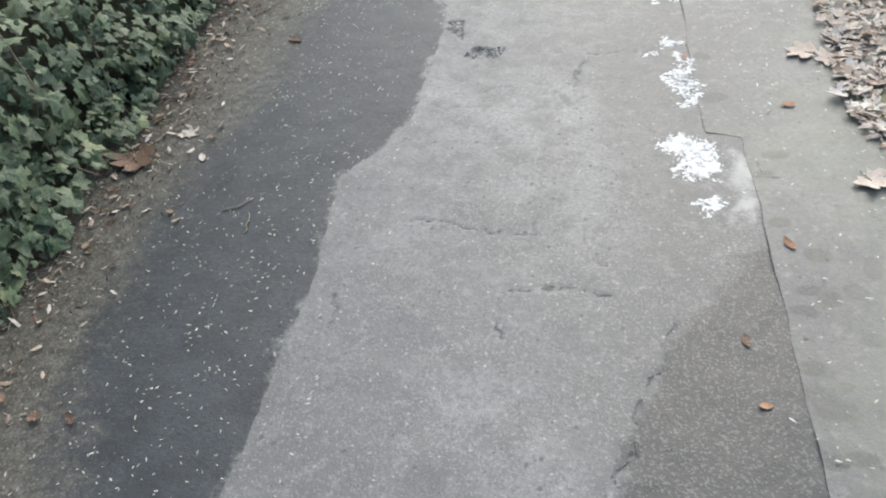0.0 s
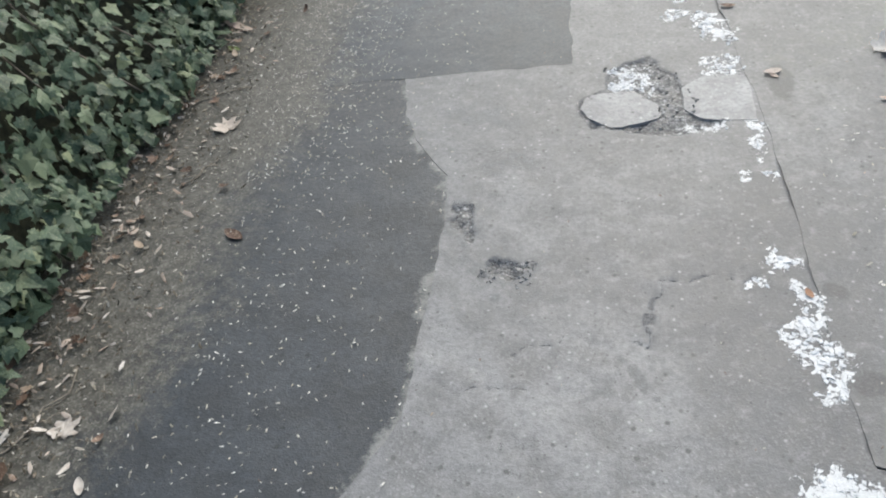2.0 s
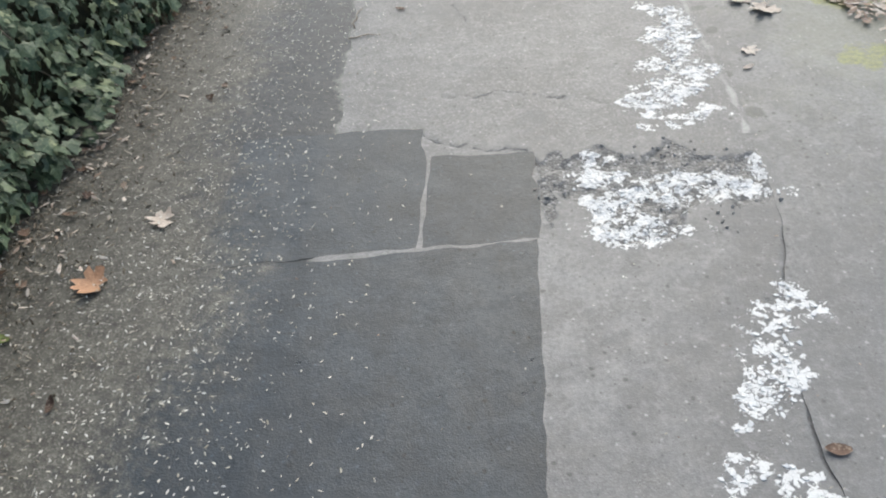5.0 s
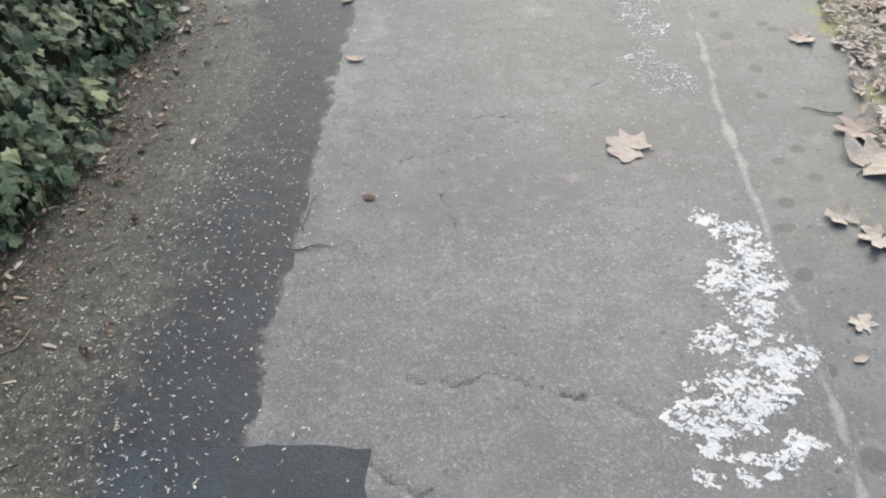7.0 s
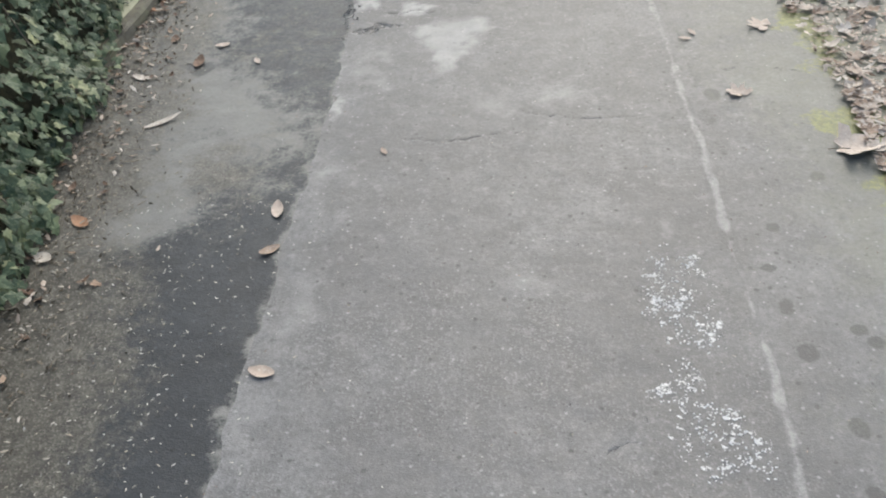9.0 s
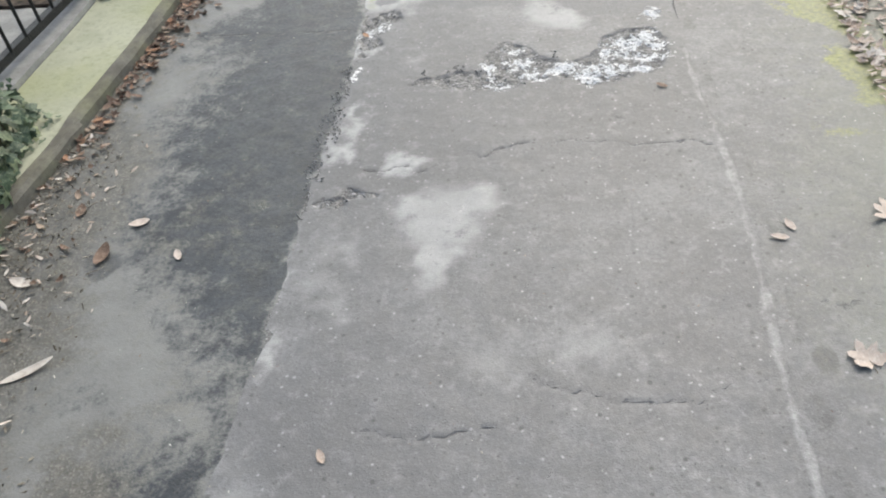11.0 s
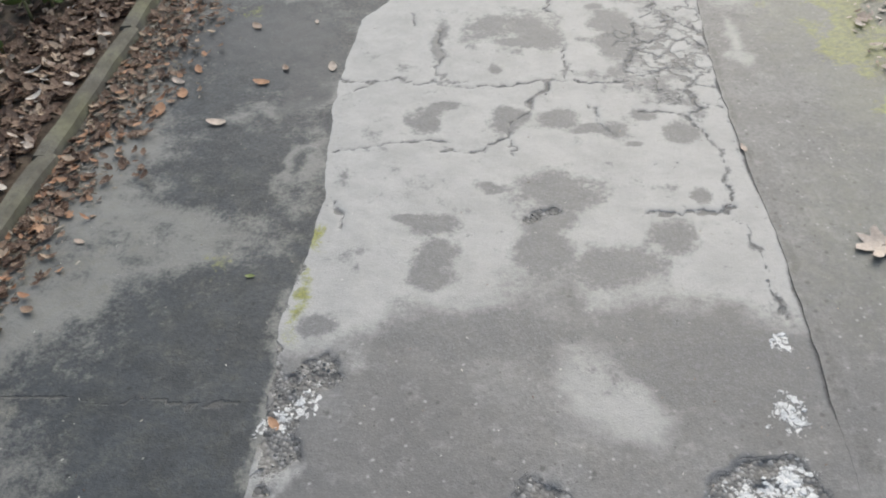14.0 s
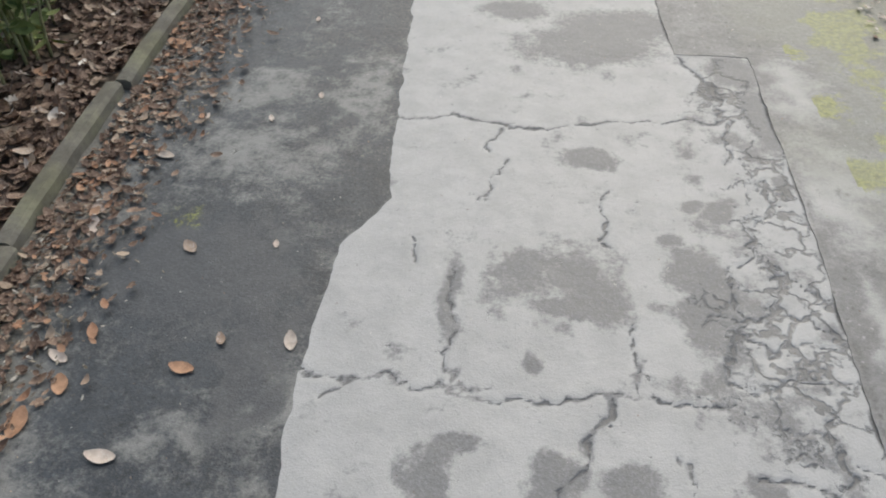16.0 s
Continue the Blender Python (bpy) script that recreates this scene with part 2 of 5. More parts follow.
M_RUST = leafy("rust_leaf", [(0.0, (0.10, 0.06, 0.042)), (0.5, (0.175, 0.112, 0.08)), (0.85, (0.31, 0.215, 0.155)), (1.0, (0.58, 0.46, 0.34))], 0.6)
M_ORANGE = leafy("orange_leaf", [(0.0, (0.36, 0.19, 0.11)), (1.0, (0.56, 0.34, 0.21))], 0.55)
M_CREAM = leafy("cream_leaf", [(0.0, (0.56, 0.44, 0.35)), (1.0, (0.74, 0.64, 0.55))], 0.6)
M_IVY = leafy("ivy_leaf", [(0.0, (0.045, 0.072, 0.042)), (0.4, (0.09, 0.135, 0.08)), (0.7, (0.14, 0.195, 0.115)), (0.9, (0.22, 0.27, 0.16)), (1.0, (0.35, 0.38, 0.20))], 0.45, 0.2, 0.4)
M_GREEN = leafy("shrub_leaf", [(0.0, (0.12, 0.17, 0.05)), (0.6, (0.23, 0.28, 0.09)), (1.0, (0.36, 0.38, 0.15))], 0.5, 0.25, 0.4)
M_STALK = stony("green_stalk", (0.24, 0.25, 0.12), (0.40, 0.39, 0.22), 20, 0.7)
M_TWIG = stony("twig_bark", (0.24, 0.20, 0.15), (0.42, 0.37, 0.30), 40, relief=0.0004)
# near-black by colour: stands for the shade among stems and soil
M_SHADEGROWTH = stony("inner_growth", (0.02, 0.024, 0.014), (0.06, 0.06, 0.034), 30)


# ---- numbers: noise, blobs, cracks ----
TABLE = np.random.RandomState(7).rand(256, 256)


def vnoise(x, y, cell, octaves=3):
    """Smooth noise about 0, of roughly -1 to 1."""
    x, y, out, amp = np.asarray(x, float) / cell, np.asarray(y, float) / cell, 0.0, 1.0
    for k in range(octaves):
        xi, yi = np.floor(x).astype(int), np.floor(y).astype(int)
        fx, fy = x - xi, y - yi
        fx, fy = fx * fx * (3 - 2 * fx), fy * fy * (3 - 2 * fy)
        a, b = TABLE[xi % 256, yi % 256], TABLE[(xi + 1) % 256, yi % 256]
        c, d = TABLE[xi % 256, (yi + 1) % 256], TABLE[(xi + 1) % 256, (yi + 1) % 256]
        out = out + amp * (2 * ((a * (1 - fx) + b * fx) * (1 - fy) + (c * (1 - fx) + d * fx) * fy) - 1)
        x, y, amp = x * 2.03 + 17.3, y * 2.03 + 5.1, amp * 0.5
    return out


def blobs(x, y, spots, warp=0.02):
    """1 in the middle of a spot (x, y, half width, half length), 0 at its ragged edge, below 0 outside."""
    wx, wy = x + warp * vnoise(x, y, 0.09), y + warp * vnoise(x + 40, y, 0.09)
    best = np.full(np.shape(x), -1.0)
    for cx, cy, rx, ry in spots:
        best = np.maximum(best, 1 - np.hypot((wx - cx) / rx, (wy - cy) / ry))
    return best


def within(x, y, rim, warp=0.012):
    """How deep a place lies inside a closed ragged rim, in metres; below 0 outside."""
    wx, wy = x + warp * vnoise(x, y + 3, 0.06, 4), y + warp * vnoise(x + 30, y, 0.06, 4)
    far, inside = np.full(np.shape(x), 9.0), np.zeros(np.shape(x), bool)
    for (ax, ay), (bx, by) in zip(rim, rim[1:] + rim[:1]):
        dx, dy = bx - ax, by - ay
        k = np.clip(((wx - ax) * dx + (wy - ay) * dy) / (dx * dx + dy * dy), 0, 1)
        far = np.minimum(far, np.hypot(wx - ax - k * dx, wy - ay - k * dy))
        if dy:
            inside ^= ((ay > wy) != (by > wy)) & (wx < ax + (wy - ay) * dx / dy)
    return np.where(inside, far, -far)


def fissures(x, y, lines, warp=0.02):
    """The distance to the nearest of some wandering lines."""
    wx, wy = x + warp * vnoise(x, y + 9, 0.05, 4), y + warp * vnoise(x + 60, y, 0.05, 4)
    best = np.full(np.shape(x), 0.1)
    for line in lines:
        for (ax, ay), (bx, by) in zip(line, line[1:]):
            dx, dy = bx - ax, by - ay
            k = np.clip(((wx - ax) * dx + (wy - ay) * dy) / (dx * dx + dy * dy), 0, 1)
            best = np.minimum(best, np.hypot(wx - ax - k * dx, wy - ay - k * dy))
    return best


# ---- meshes ----
def mesh_ob(name, verts, faces, mat, parent=None, smooth=False):
    me = bpy.data.meshes.new(name)
    me.from_pydata(verts, [], faces)
    me.materials.append(mat)
    if smooth:
        me.polygons.foreach_set("use_smooth", np.ones(len(me.polygons), bool))
    ob = new(name, me)
    ob.parent = parent
    return ob


def part(name, bm, mat, parent=None, label=""):
    me = bpy.data.meshes.new(name)
    bm.normal_update()
    bm.to_mesh(me)
    bm.free()
    me.materials.append(mat)
    ob = new(name, me)
    ob.parent = parent
    return tagged(ob, label)


def sheet(name, left, right, ys, cell, surface, mat, parent=None, skirt=0.04, rag=0.0):
    """A ground strip between two edge lines x = left(y) and x = right(y), with sides; surface gives its height and its stains."""
    ys = np.asarray(ys)
    lo, hi = left(ys), right(ys)
    n = max(2, int(np.max(hi - lo) / cell))
    u = np.linspace(0, 1, n + 1)
    x = lo[:, None] + (hi - lo)[:, None] * u[None]
    y = np.repeat(ys[:, None], n + 1, 1)
    y = y + rag * vnoise(x, y * 0 + ys[0], 0.08, 4)
    z, stains = surface(x, y)
    r, c = x.shape
    ids = np.arange(r * c).reshape(r, c)
    quads = np.stack([ids[:-1, :-1], ids[:-1, 1:], ids[1:, 1:], ids[1:, :-1]], -1).reshape(-1, 4)
    rim = np.concatenate([ids[0, :-1], ids[:-1, -1], ids[-1, :0:-1], ids[:0:-1, 0]])
    k, n = len(rim), r * c
    i = np.arange(k)
    j = (i + 1) % k
    quads = np.concatenate([quads, np.stack([n + i, n + k + i, n + k + j, n + j], -1)])
    co = np.stack([x, y, z], -1).reshape(-1, 3)
    wall = co[rim]
    co = np.concatenate([co, wall, wall - (0, 0, skirt)])
    me = bpy.data.meshes.new(name)
    me.vertices.add(len(co))
    me.vertices.foreach_set("co", co.astype(np.float32).ravel())
    me.loops.add(quads.size)
    me.loops.foreach_set("vertex_index", quads.astype(np.int32).ravel())
    me.polygons.add(len(quads))
    me.polygons.foreach_set("loop_start", np.arange(0, quads.size, 4, dtype=np.int32))
    me.polygons.foreach_set("use_smooth", np.ones(len(quads), bool))
    me.update(calc_edges=True)
    for key, v in stains.items():
        v = v.ravel()
        v = np.concatenate([v, v[rim], v[rim]])
        me.attributes.new(key, "FLOAT", "POINT").data.foreach_set("value", v.astype(np.float32))
    me.materials.append(mat)
    ob = new(name, me)
    ob.parent = parent
    return ob


def edge(points, rag=0.008, seed=0):
    """An edge line x(y) through (y, x) corners, a little ragged."""
    py, px = [p[0] for p in points], [p[1] for p in points]

    def line(y):
        return np.interp(y, py, px) + rag * vnoise(y, y * 0 + seed * 3.7, 0.09, 4)
    return line


def tube(points, radii, sides=6):
    """Verts and faces of a bent, tapered stem."""
    verts, faces = [], []
    for i, p in enumerate(points):
        p = Vector(p)
        d = (Vector(points[min(i + 1, len(points) - 1)]) - Vector(points[max(i - 1, 0)])).normalized()
        a = d.orthogonal().normalized()
        b = d.cross(a)
        for k in range(sides):
            w = 2 * math.pi * k / sides
            verts.append(tuple(p + radii[i] * (math.cos(w) * a + math.sin(w) * b)))
    for i in range(len(points) - 1):
        for k in range(sides):
            j, q = (k + 1) % sides, i * sides
            faces.append((q + k, q + j, q + sides + j, q + sides + k))
    faces.append(tuple(range(sides))[::-1])
    faces.append(tuple(len(verts) - sides + k for k in range(sides)))
    return verts, faces


def bundle(shapes):
    """Several (verts, faces) as one."""
    verts, faces = [], []
    for v, f in shapes:
        o = len(verts)
        verts += v
        faces += [tuple(i + o for i in face) for face in f]
    return verts, faces


def moved(shape, m):
    return [tuple(m @ Vector(v)) for v in shape[0]], shape[1]


# ---- the pavement: three strips of asphalt side by side ----
FINE = np.concatenate([np.arange(-6, 0.3, 0.15), np.arange(0.3, 14.6, 0.009), np.arange(14.6, 24, 0.15)])
ROUGH = np.concatenate([np.arange(-6, 0.3, 0.15), np.arange(0.3, 14.6, 0.014), np.arange(14.6, 24, 0.15)])
SEAM_LEFT = [(-6, -0.5), (0.78, -0.54), (1.4, -0.535), (1.6, -0.55), (1.83, -0.568), (1.92, -0.55), (1.99, -0.50), (2.1, -0.44), (2.21, -0.41), (2.67, -0.40),
             (3.01, -0.42), (3.09, -0.48), (3.2, -0.55), (3.33, -0.605), (3.5, -0.63), (3.6, -0.645), (5.13, -0.645), (5.4, -0.66), (6, -0.675), (6.5, -0.69),
             (7, -0.70), (8.1, -0.70), (9.1, -0.725), (9.5, -0.71), (10, -0.715), (10.3, -0.735), (10.62, -0.70), (10.8, -0.685), (11.05, -0.705), (11.36, -0.73),
             (11.54, -0.72), (11.73, -0.70), (12.01, -0.68), (12.11, -0.62), (12.25, -0.545), (12.4, -0.56), (13.1, -0.56), (24, -0.6)]
SEAM_RIGHT = [(-6, 0.68), (1.0, 0.67), (1.4, 0.66), (1.73, 0.65), (2.085, 0.635), (2.1, 0.53), (2.4, 0.52), (2.7, 0.51), (3.06, 0.50), (3.4, 0.485), (3.6, 0.465),
              (4.0, 0.445), (4.25, 0.45), (4.4, 0.50), (4.63, 0.56), (4.95, 0.575), (5.27, 0.592), (5.7, 0.573), (6.3, 0.575), (7, 0.60), (7.7, 0.62), (8.03, 0.625),
              (8.46, 0.652), (8.9, 0.662), (9.3, 0.635), (9.8, 0.64), (10.12, 0.66), (10.5, 0.685), (11.2, 0.70), (11.6, 0.73), (12.05, 0.765), (12.65, 0.80),
              (13.16, 0.83), (13.18, 0.535), (24, 0.6)]
seam_l, seam_r = edge(SEAM_LEFT, 0.008, 1), edge(SEAM_RIGHT, 0.005, 2)

# the three large potholes, by their rims
HOLES = [[(0.18, 3.64), (0.10, 3.60), (0.04, 3.55), (0.04, 3.43), (-0.04, 3.37), (-0.05, 3.30), (-0.01, 3.23), (0.10, 3.19), (0.25, 3.19), (0.36, 3.21), (0.40, 3.25),
          (0.30, 3.27), (0.27, 3.35), (0.27, 3.45), (0.24, 3.52)],
         [(-0.07, 4.98), (-0.04, 4.92), (0, 4.91), (0.06, 4.94), (0.13, 4.99), (0.20, 4.95), (0.25, 4.89), (0.29, 4.96), (0.34, 4.99), (0.40, 4.93), (0.48, 4.89),
          (0.55, 4.91), (0.56, 4.72), (0.47, 4.69), (0.42, 4.73), (0.32, 4.69), (0.29, 4.57), (0.10, 4.56), (0.08, 4.72), (-0.03, 4.79)],
         [(-0.47, 9.46), (-0.42, 9.50), (-0.32, 9.52), (-0.24, 9.56), (-0.16, 9.49), (-0.16, 9.67), (-0.08, 9.77), (0.01, 9.72), (0.07, 9.62), (0.16, 9.56), (0.27, 9.60),
          (0.32, 9.75), (0.40, 9.81), (0.52, 9.80), (0.57, 9.69), (0.56, 9.55), (0.50, 9.44), (0.36, 9.40), (0.24, 9.37), (0.10, 9.45), (0.01, 9.43), (-0.10, 9.38),
          (-0.17, 9.40), (-0.32, 9.42)]]
PITS = [(-0.36, 2.82, 0.035, 0.09), (-0.2, 2.63, 0.065, 0.035), (-0.56, 8.76, 0.07, 0.03), (-0.64, 8.73, 0.05, 0.03), (-0.66, 9.95, 0.05, 0.2), (-0.60, 10.08, 0.05, 0.06), (0.03, 10.68, 0.05, 0.025),
        (-0.03, 10.69, 0.03, 0.02), (-0.02, 4.87, 0.03, 0.12), (-0.03, 4.70, 0.02, 0.10)]
PALE = [(-0.65, 9.02, 0.05, 0.10), (-0.66, 9.18, 0.055, 0.14),
        (-0.63, 9.30, 0.04, 0.07), (-0.41, 8.93, 0.09, 0.05), (-0.68, 8.34, 0.04, 0.09), (-0.67, 8.03, 0.04, 0.11), (-0.66, 9.80, 0.045, 0.10),
        (0.60, 1.92, 0.04, 0.17), (0.60, 1.75, 0.03, 0.08)]
BLOOM = [(-0.26, 8.62, 0.17, 0.22), (-0.27, 8.42, 0.08, 0.16), (-0.34, 8.70, 0.13, 0.10), (-0.15, 8.70, 0.11, 0.10), (0.10, 10.02, 0.15, 0.19), (0.17, 9.91, 0.13, 0.11)]
FAINT = [(-0.57, 8.48, 0.10, 0.10), (-0.06, 8.06, 0.13, 0.14), (0.16, 8.03, 0.12, 0.12), (-0.66, 7.59, 0.09, 0.22), (-0.60, 7.0, 0.08, 0.2), (0.41, 7.31, 0.07, 0.06), (0.0, 7.06, 0.12, 0.1),
         (-0.06, 8.0, 0.12, 0.06), (-0.55, 8.28, 0.1, 0.1), (-0.44, 9.64, 0.1, 0.1)]
DAMP = [(-0.22, 1.25, 0.07, 0.03), (0.15, 1.26, 0.05, 0.02), (0.32, 1.47, 0.03, 0.03), (-0.11, 0.83, 0.05, 0.04), (0.07, 10.80, 0.13, 0.10), (0.02, 10.66, 0.07, 0.08),
        (0.0, 10.54, 0.07, 0.11), (-0.34, 10.66, 0.07, 0.05), (-0.32, 10.52, 0.06, 0.08), (-0.32, 10.42, 0.06, 0.05), (-0.41, 10.69, 0.04, 0.02), (0.39, 10.57, 0.06, 0.08),
        (-0.62, 10.25, 0.05, 0.04), (-0.14, 10.84, 0.05, 0.03), (0.50, 10.75, 0.03, 0.03), (0.20, 10.45, 0.14, 0.08), (-0.38, 11.24, 0.05, 0.09), (-0.33, 11.33, 0.07, 0.03),
        (-0.09, 11.24, 0.06, 0.07), (0.09, 11.23, 0.07, 0.05), (0.19, 11.16, 0.06, 0.03), (0.28, 11.14, 0.06, 0.04), (0.51, 11.11, 0.06, 0.045), (0.33, 11.06, 0.03, 0.02)]
DAMP2 = [(0.41, 11.23, 0.04, 0.03), (-0.11, 11.94, 0.07, 0.06), (0.04, 11.91, 0.08, 0.09), (0.10, 11.82, 0.08, 0.09), (-0.02, 11.77, 0.09, 0.03), (0.38, 11.93, 0.08, 0.09),
         (0.34, 12.05, 0.04, 0.03), (0.36, 11.72, 0.06, 0.09), (0.42, 11.84, 0.07, 0.11), (0.41, 12.24, 0.03, 0.03), (0.50, 12.20, 0.05, 0.05), (0.13, 12.47, 0.09, 0.05),
         (-0.10, 11.57, 0.025, 0.035), (0.20, 13.25, 0.27, 0.15), (0.35, 13.42, 0.27, 0.13), (-0.10, 13.58, 0.13, 0.09), (0.73, 13.06, 0.10, 0.12), (0.77, 12.72, 0.06, 0.22),
         (0.73, 12.33, 0.03, 0.05), (0.63, 12.90, 0.05, 0.06), (0.40, 10.10, 0.24, 0.13), (-0.18, 10.2, 0.22, 0.08), (-0.34, 11.82, 0.03, 0.14)]
CRACKS = [[(-0.35, 2.25), (-0.15, 2.25)], [(-0.19, 2.35), (-0.13, 2.37), (-0.06, 2.41), (0.13, 2.38)], [(0.13, 2.38), (0.14, 2.58), (0.25, 2.6), (0.38, 2.59)],
          [(-0.30, 1.66), (-0.22, 1.67), (-0.17, 1.64), (-0.07, 1.62), (0.04, 1.63), (0.04, 1.68)], [(-0.03, 1.4), (0.11, 1.42), (0.25, 1.42)], [(-0.03, 1.39), (-0.01, 1.25)],
          [(0.19, 1.53), (0.25, 1.53)], [(0.27, 0.6), (0.28, 0.9), (0.29, 0.97), (0.32, 1.1), (0.36, 1.2), (0.42, 1.32)], [(-0.47, 1.24), (-0.45, 1.29), (-0.46, 1.37)]]
CRACKS2 = [[(-0.33, 5.31), (-0.23, 5.28), (-0.13, 5.33), (-0.03, 5.28), (0.11, 5.26), (0.19, 5.21)], [(-0.43, 6.12), (-0.35, 6.14), (-0.27, 6.18), (-0.21, 6.31), (-0.16, 6.37), (-0.07, 6.31)],
           [(-0.3, 5.95), (-0.27, 5.85), (-0.25, 5.81)], [(0.15, 6.51), (0.27, 6.54)], [(-0.41, 7.83), (-0.22, 7.79), (-0.07, 7.83)], [(0.03, 7.97), (0.2, 7.91), (0.4, 7.9), (0.58, 7.96)],
           [(-0.54, 8.89), (-0.34, 8.89), (-0.27, 8.91)], [(-0.22, 8.95), (-0.11, 8.97), (0.03, 9.02), (0.25, 8.99), (0.45, 8.97), (0.61, 8.96)]]
WIDE = [[(-0.71, 11.54), (-0.63, 11.53), (-0.55, 11.51), (-0.49, 11.53), (-0.45, 11.53), (-0.43, 11.5), (-0.33, 11.51), (-0.23, 11.51)],
        [(-0.33, 11.48), (-0.24, 11.45), (-0.12, 11.46), (0.0, 11.47), (0.17, 11.48), (0.25, 11.46), (0.39, 11.45), (0.47, 11.4), (0.53, 11.37), (0.59, 11.36), (0.63, 11.31), (0.69, 11.24)],
        [(-0.68, 11.06), (-0.6, 11.09), (-0.5, 11.1), (-0.39, 11.11), (-0.29, 11.09)], [(-0.32, 11.05), (-0.17, 11.05), (-0.14, 11.09), (-0.08, 11.11), (-0.06, 11.2), (-0.01, 11.3), (0.04, 11.39), (0.08, 11.46)],
        [(-0.34, 11.94), (-0.34, 11.8), (-0.32, 11.7), (-0.34, 11.62), (-0.32, 11.53)], [(0.18, 11.72), (0.16, 11.62), (0.15, 11.49)],
        [(-0.57, 12.7), (-0.45, 12.7), (-0.37, 12.73), (-0.16, 12.68), (-0.05, 12.65), (0.1, 12.67), (0.32, 12.69), (0.52, 12.71), (0.59, 12.7), (0.65, 12.71)]]
WIDE2 = [[(0.40, 11.26), (0.55, 11.22), (0.58, 11.14), (0.62, 11.0), (0.62, 10.9), (0.61, 10.81), (0.57, 10.69), (0.62, 10.58), (0.61, 10.39), (0.61, 10.32), (0.63, 10.22)],
         [(0.22, 11.29), (0.3, 11.1)], [(-0.08, 11.11), (-0.06, 11.0)], [(-0.44, 11.94), (-0.47, 12.07)], [(0.04, 11.39), (0.11, 11.38)],
         [(-0.39, 5.13), (-0.35, 5.05), (-0.27, 5.02), (-0.19, 4.985), (-0.07, 4.985)]]
CRAZED = [[(-0.16, 12.68), (-0.21, 12.58), (-0.22, 12.5)], [(-0.16, 12.46), (-0.2, 12.37), (-0.25, 12.23)], [(0.16, 12.31), (0.13, 12.17), (0.13, 12.02)], [(0.63, 12.7), (0.63, 12.81), (0.64, 12.94)],
          [(0.65, 12.7), (0.57, 12.44)], [(0.69, 12.37), (0.67, 12.25), (0.71, 12.23)], [(0.36, 11.75), (0.46, 11.74), (0.59, 11.78), (0.69, 11.71)],
          [(0.39, 11.5), (0.42, 11.62), (0.48, 11.73), (0.46, 11.87)], [(0.39, 11.5), (0.51, 11.52), (0.64, 11.54), (0.75, 11.52)], [(0.63, 11.95), (0.62, 11.84), (0.54, 11.76)],
          [(0.46, 11.71), (0.5, 11.62), (0.64, 11.66), (0.73, 11.61)]]
CRAZED2 = [[(0.58, 11.22), (0.61, 11.29), (0.6, 11.35), (0.64, 11.46), (0.62, 11.52)], [(-0.62, 10.64), (-0.62, 10.7), (-0.65, 10.78)], [(0.32, 10.68), (0.58, 10.68)], [(-0.61, 11.52), (-0.65, 11.44)],
           [(0.55, 13.17), (0.6, 13.0), (0.66, 12.88)], [(0.60, 11.9), (0.7, 11.85), (0.75, 11.75)], [(0.52, 11.95), (0.6, 12.1), (0.68, 12.24)]]


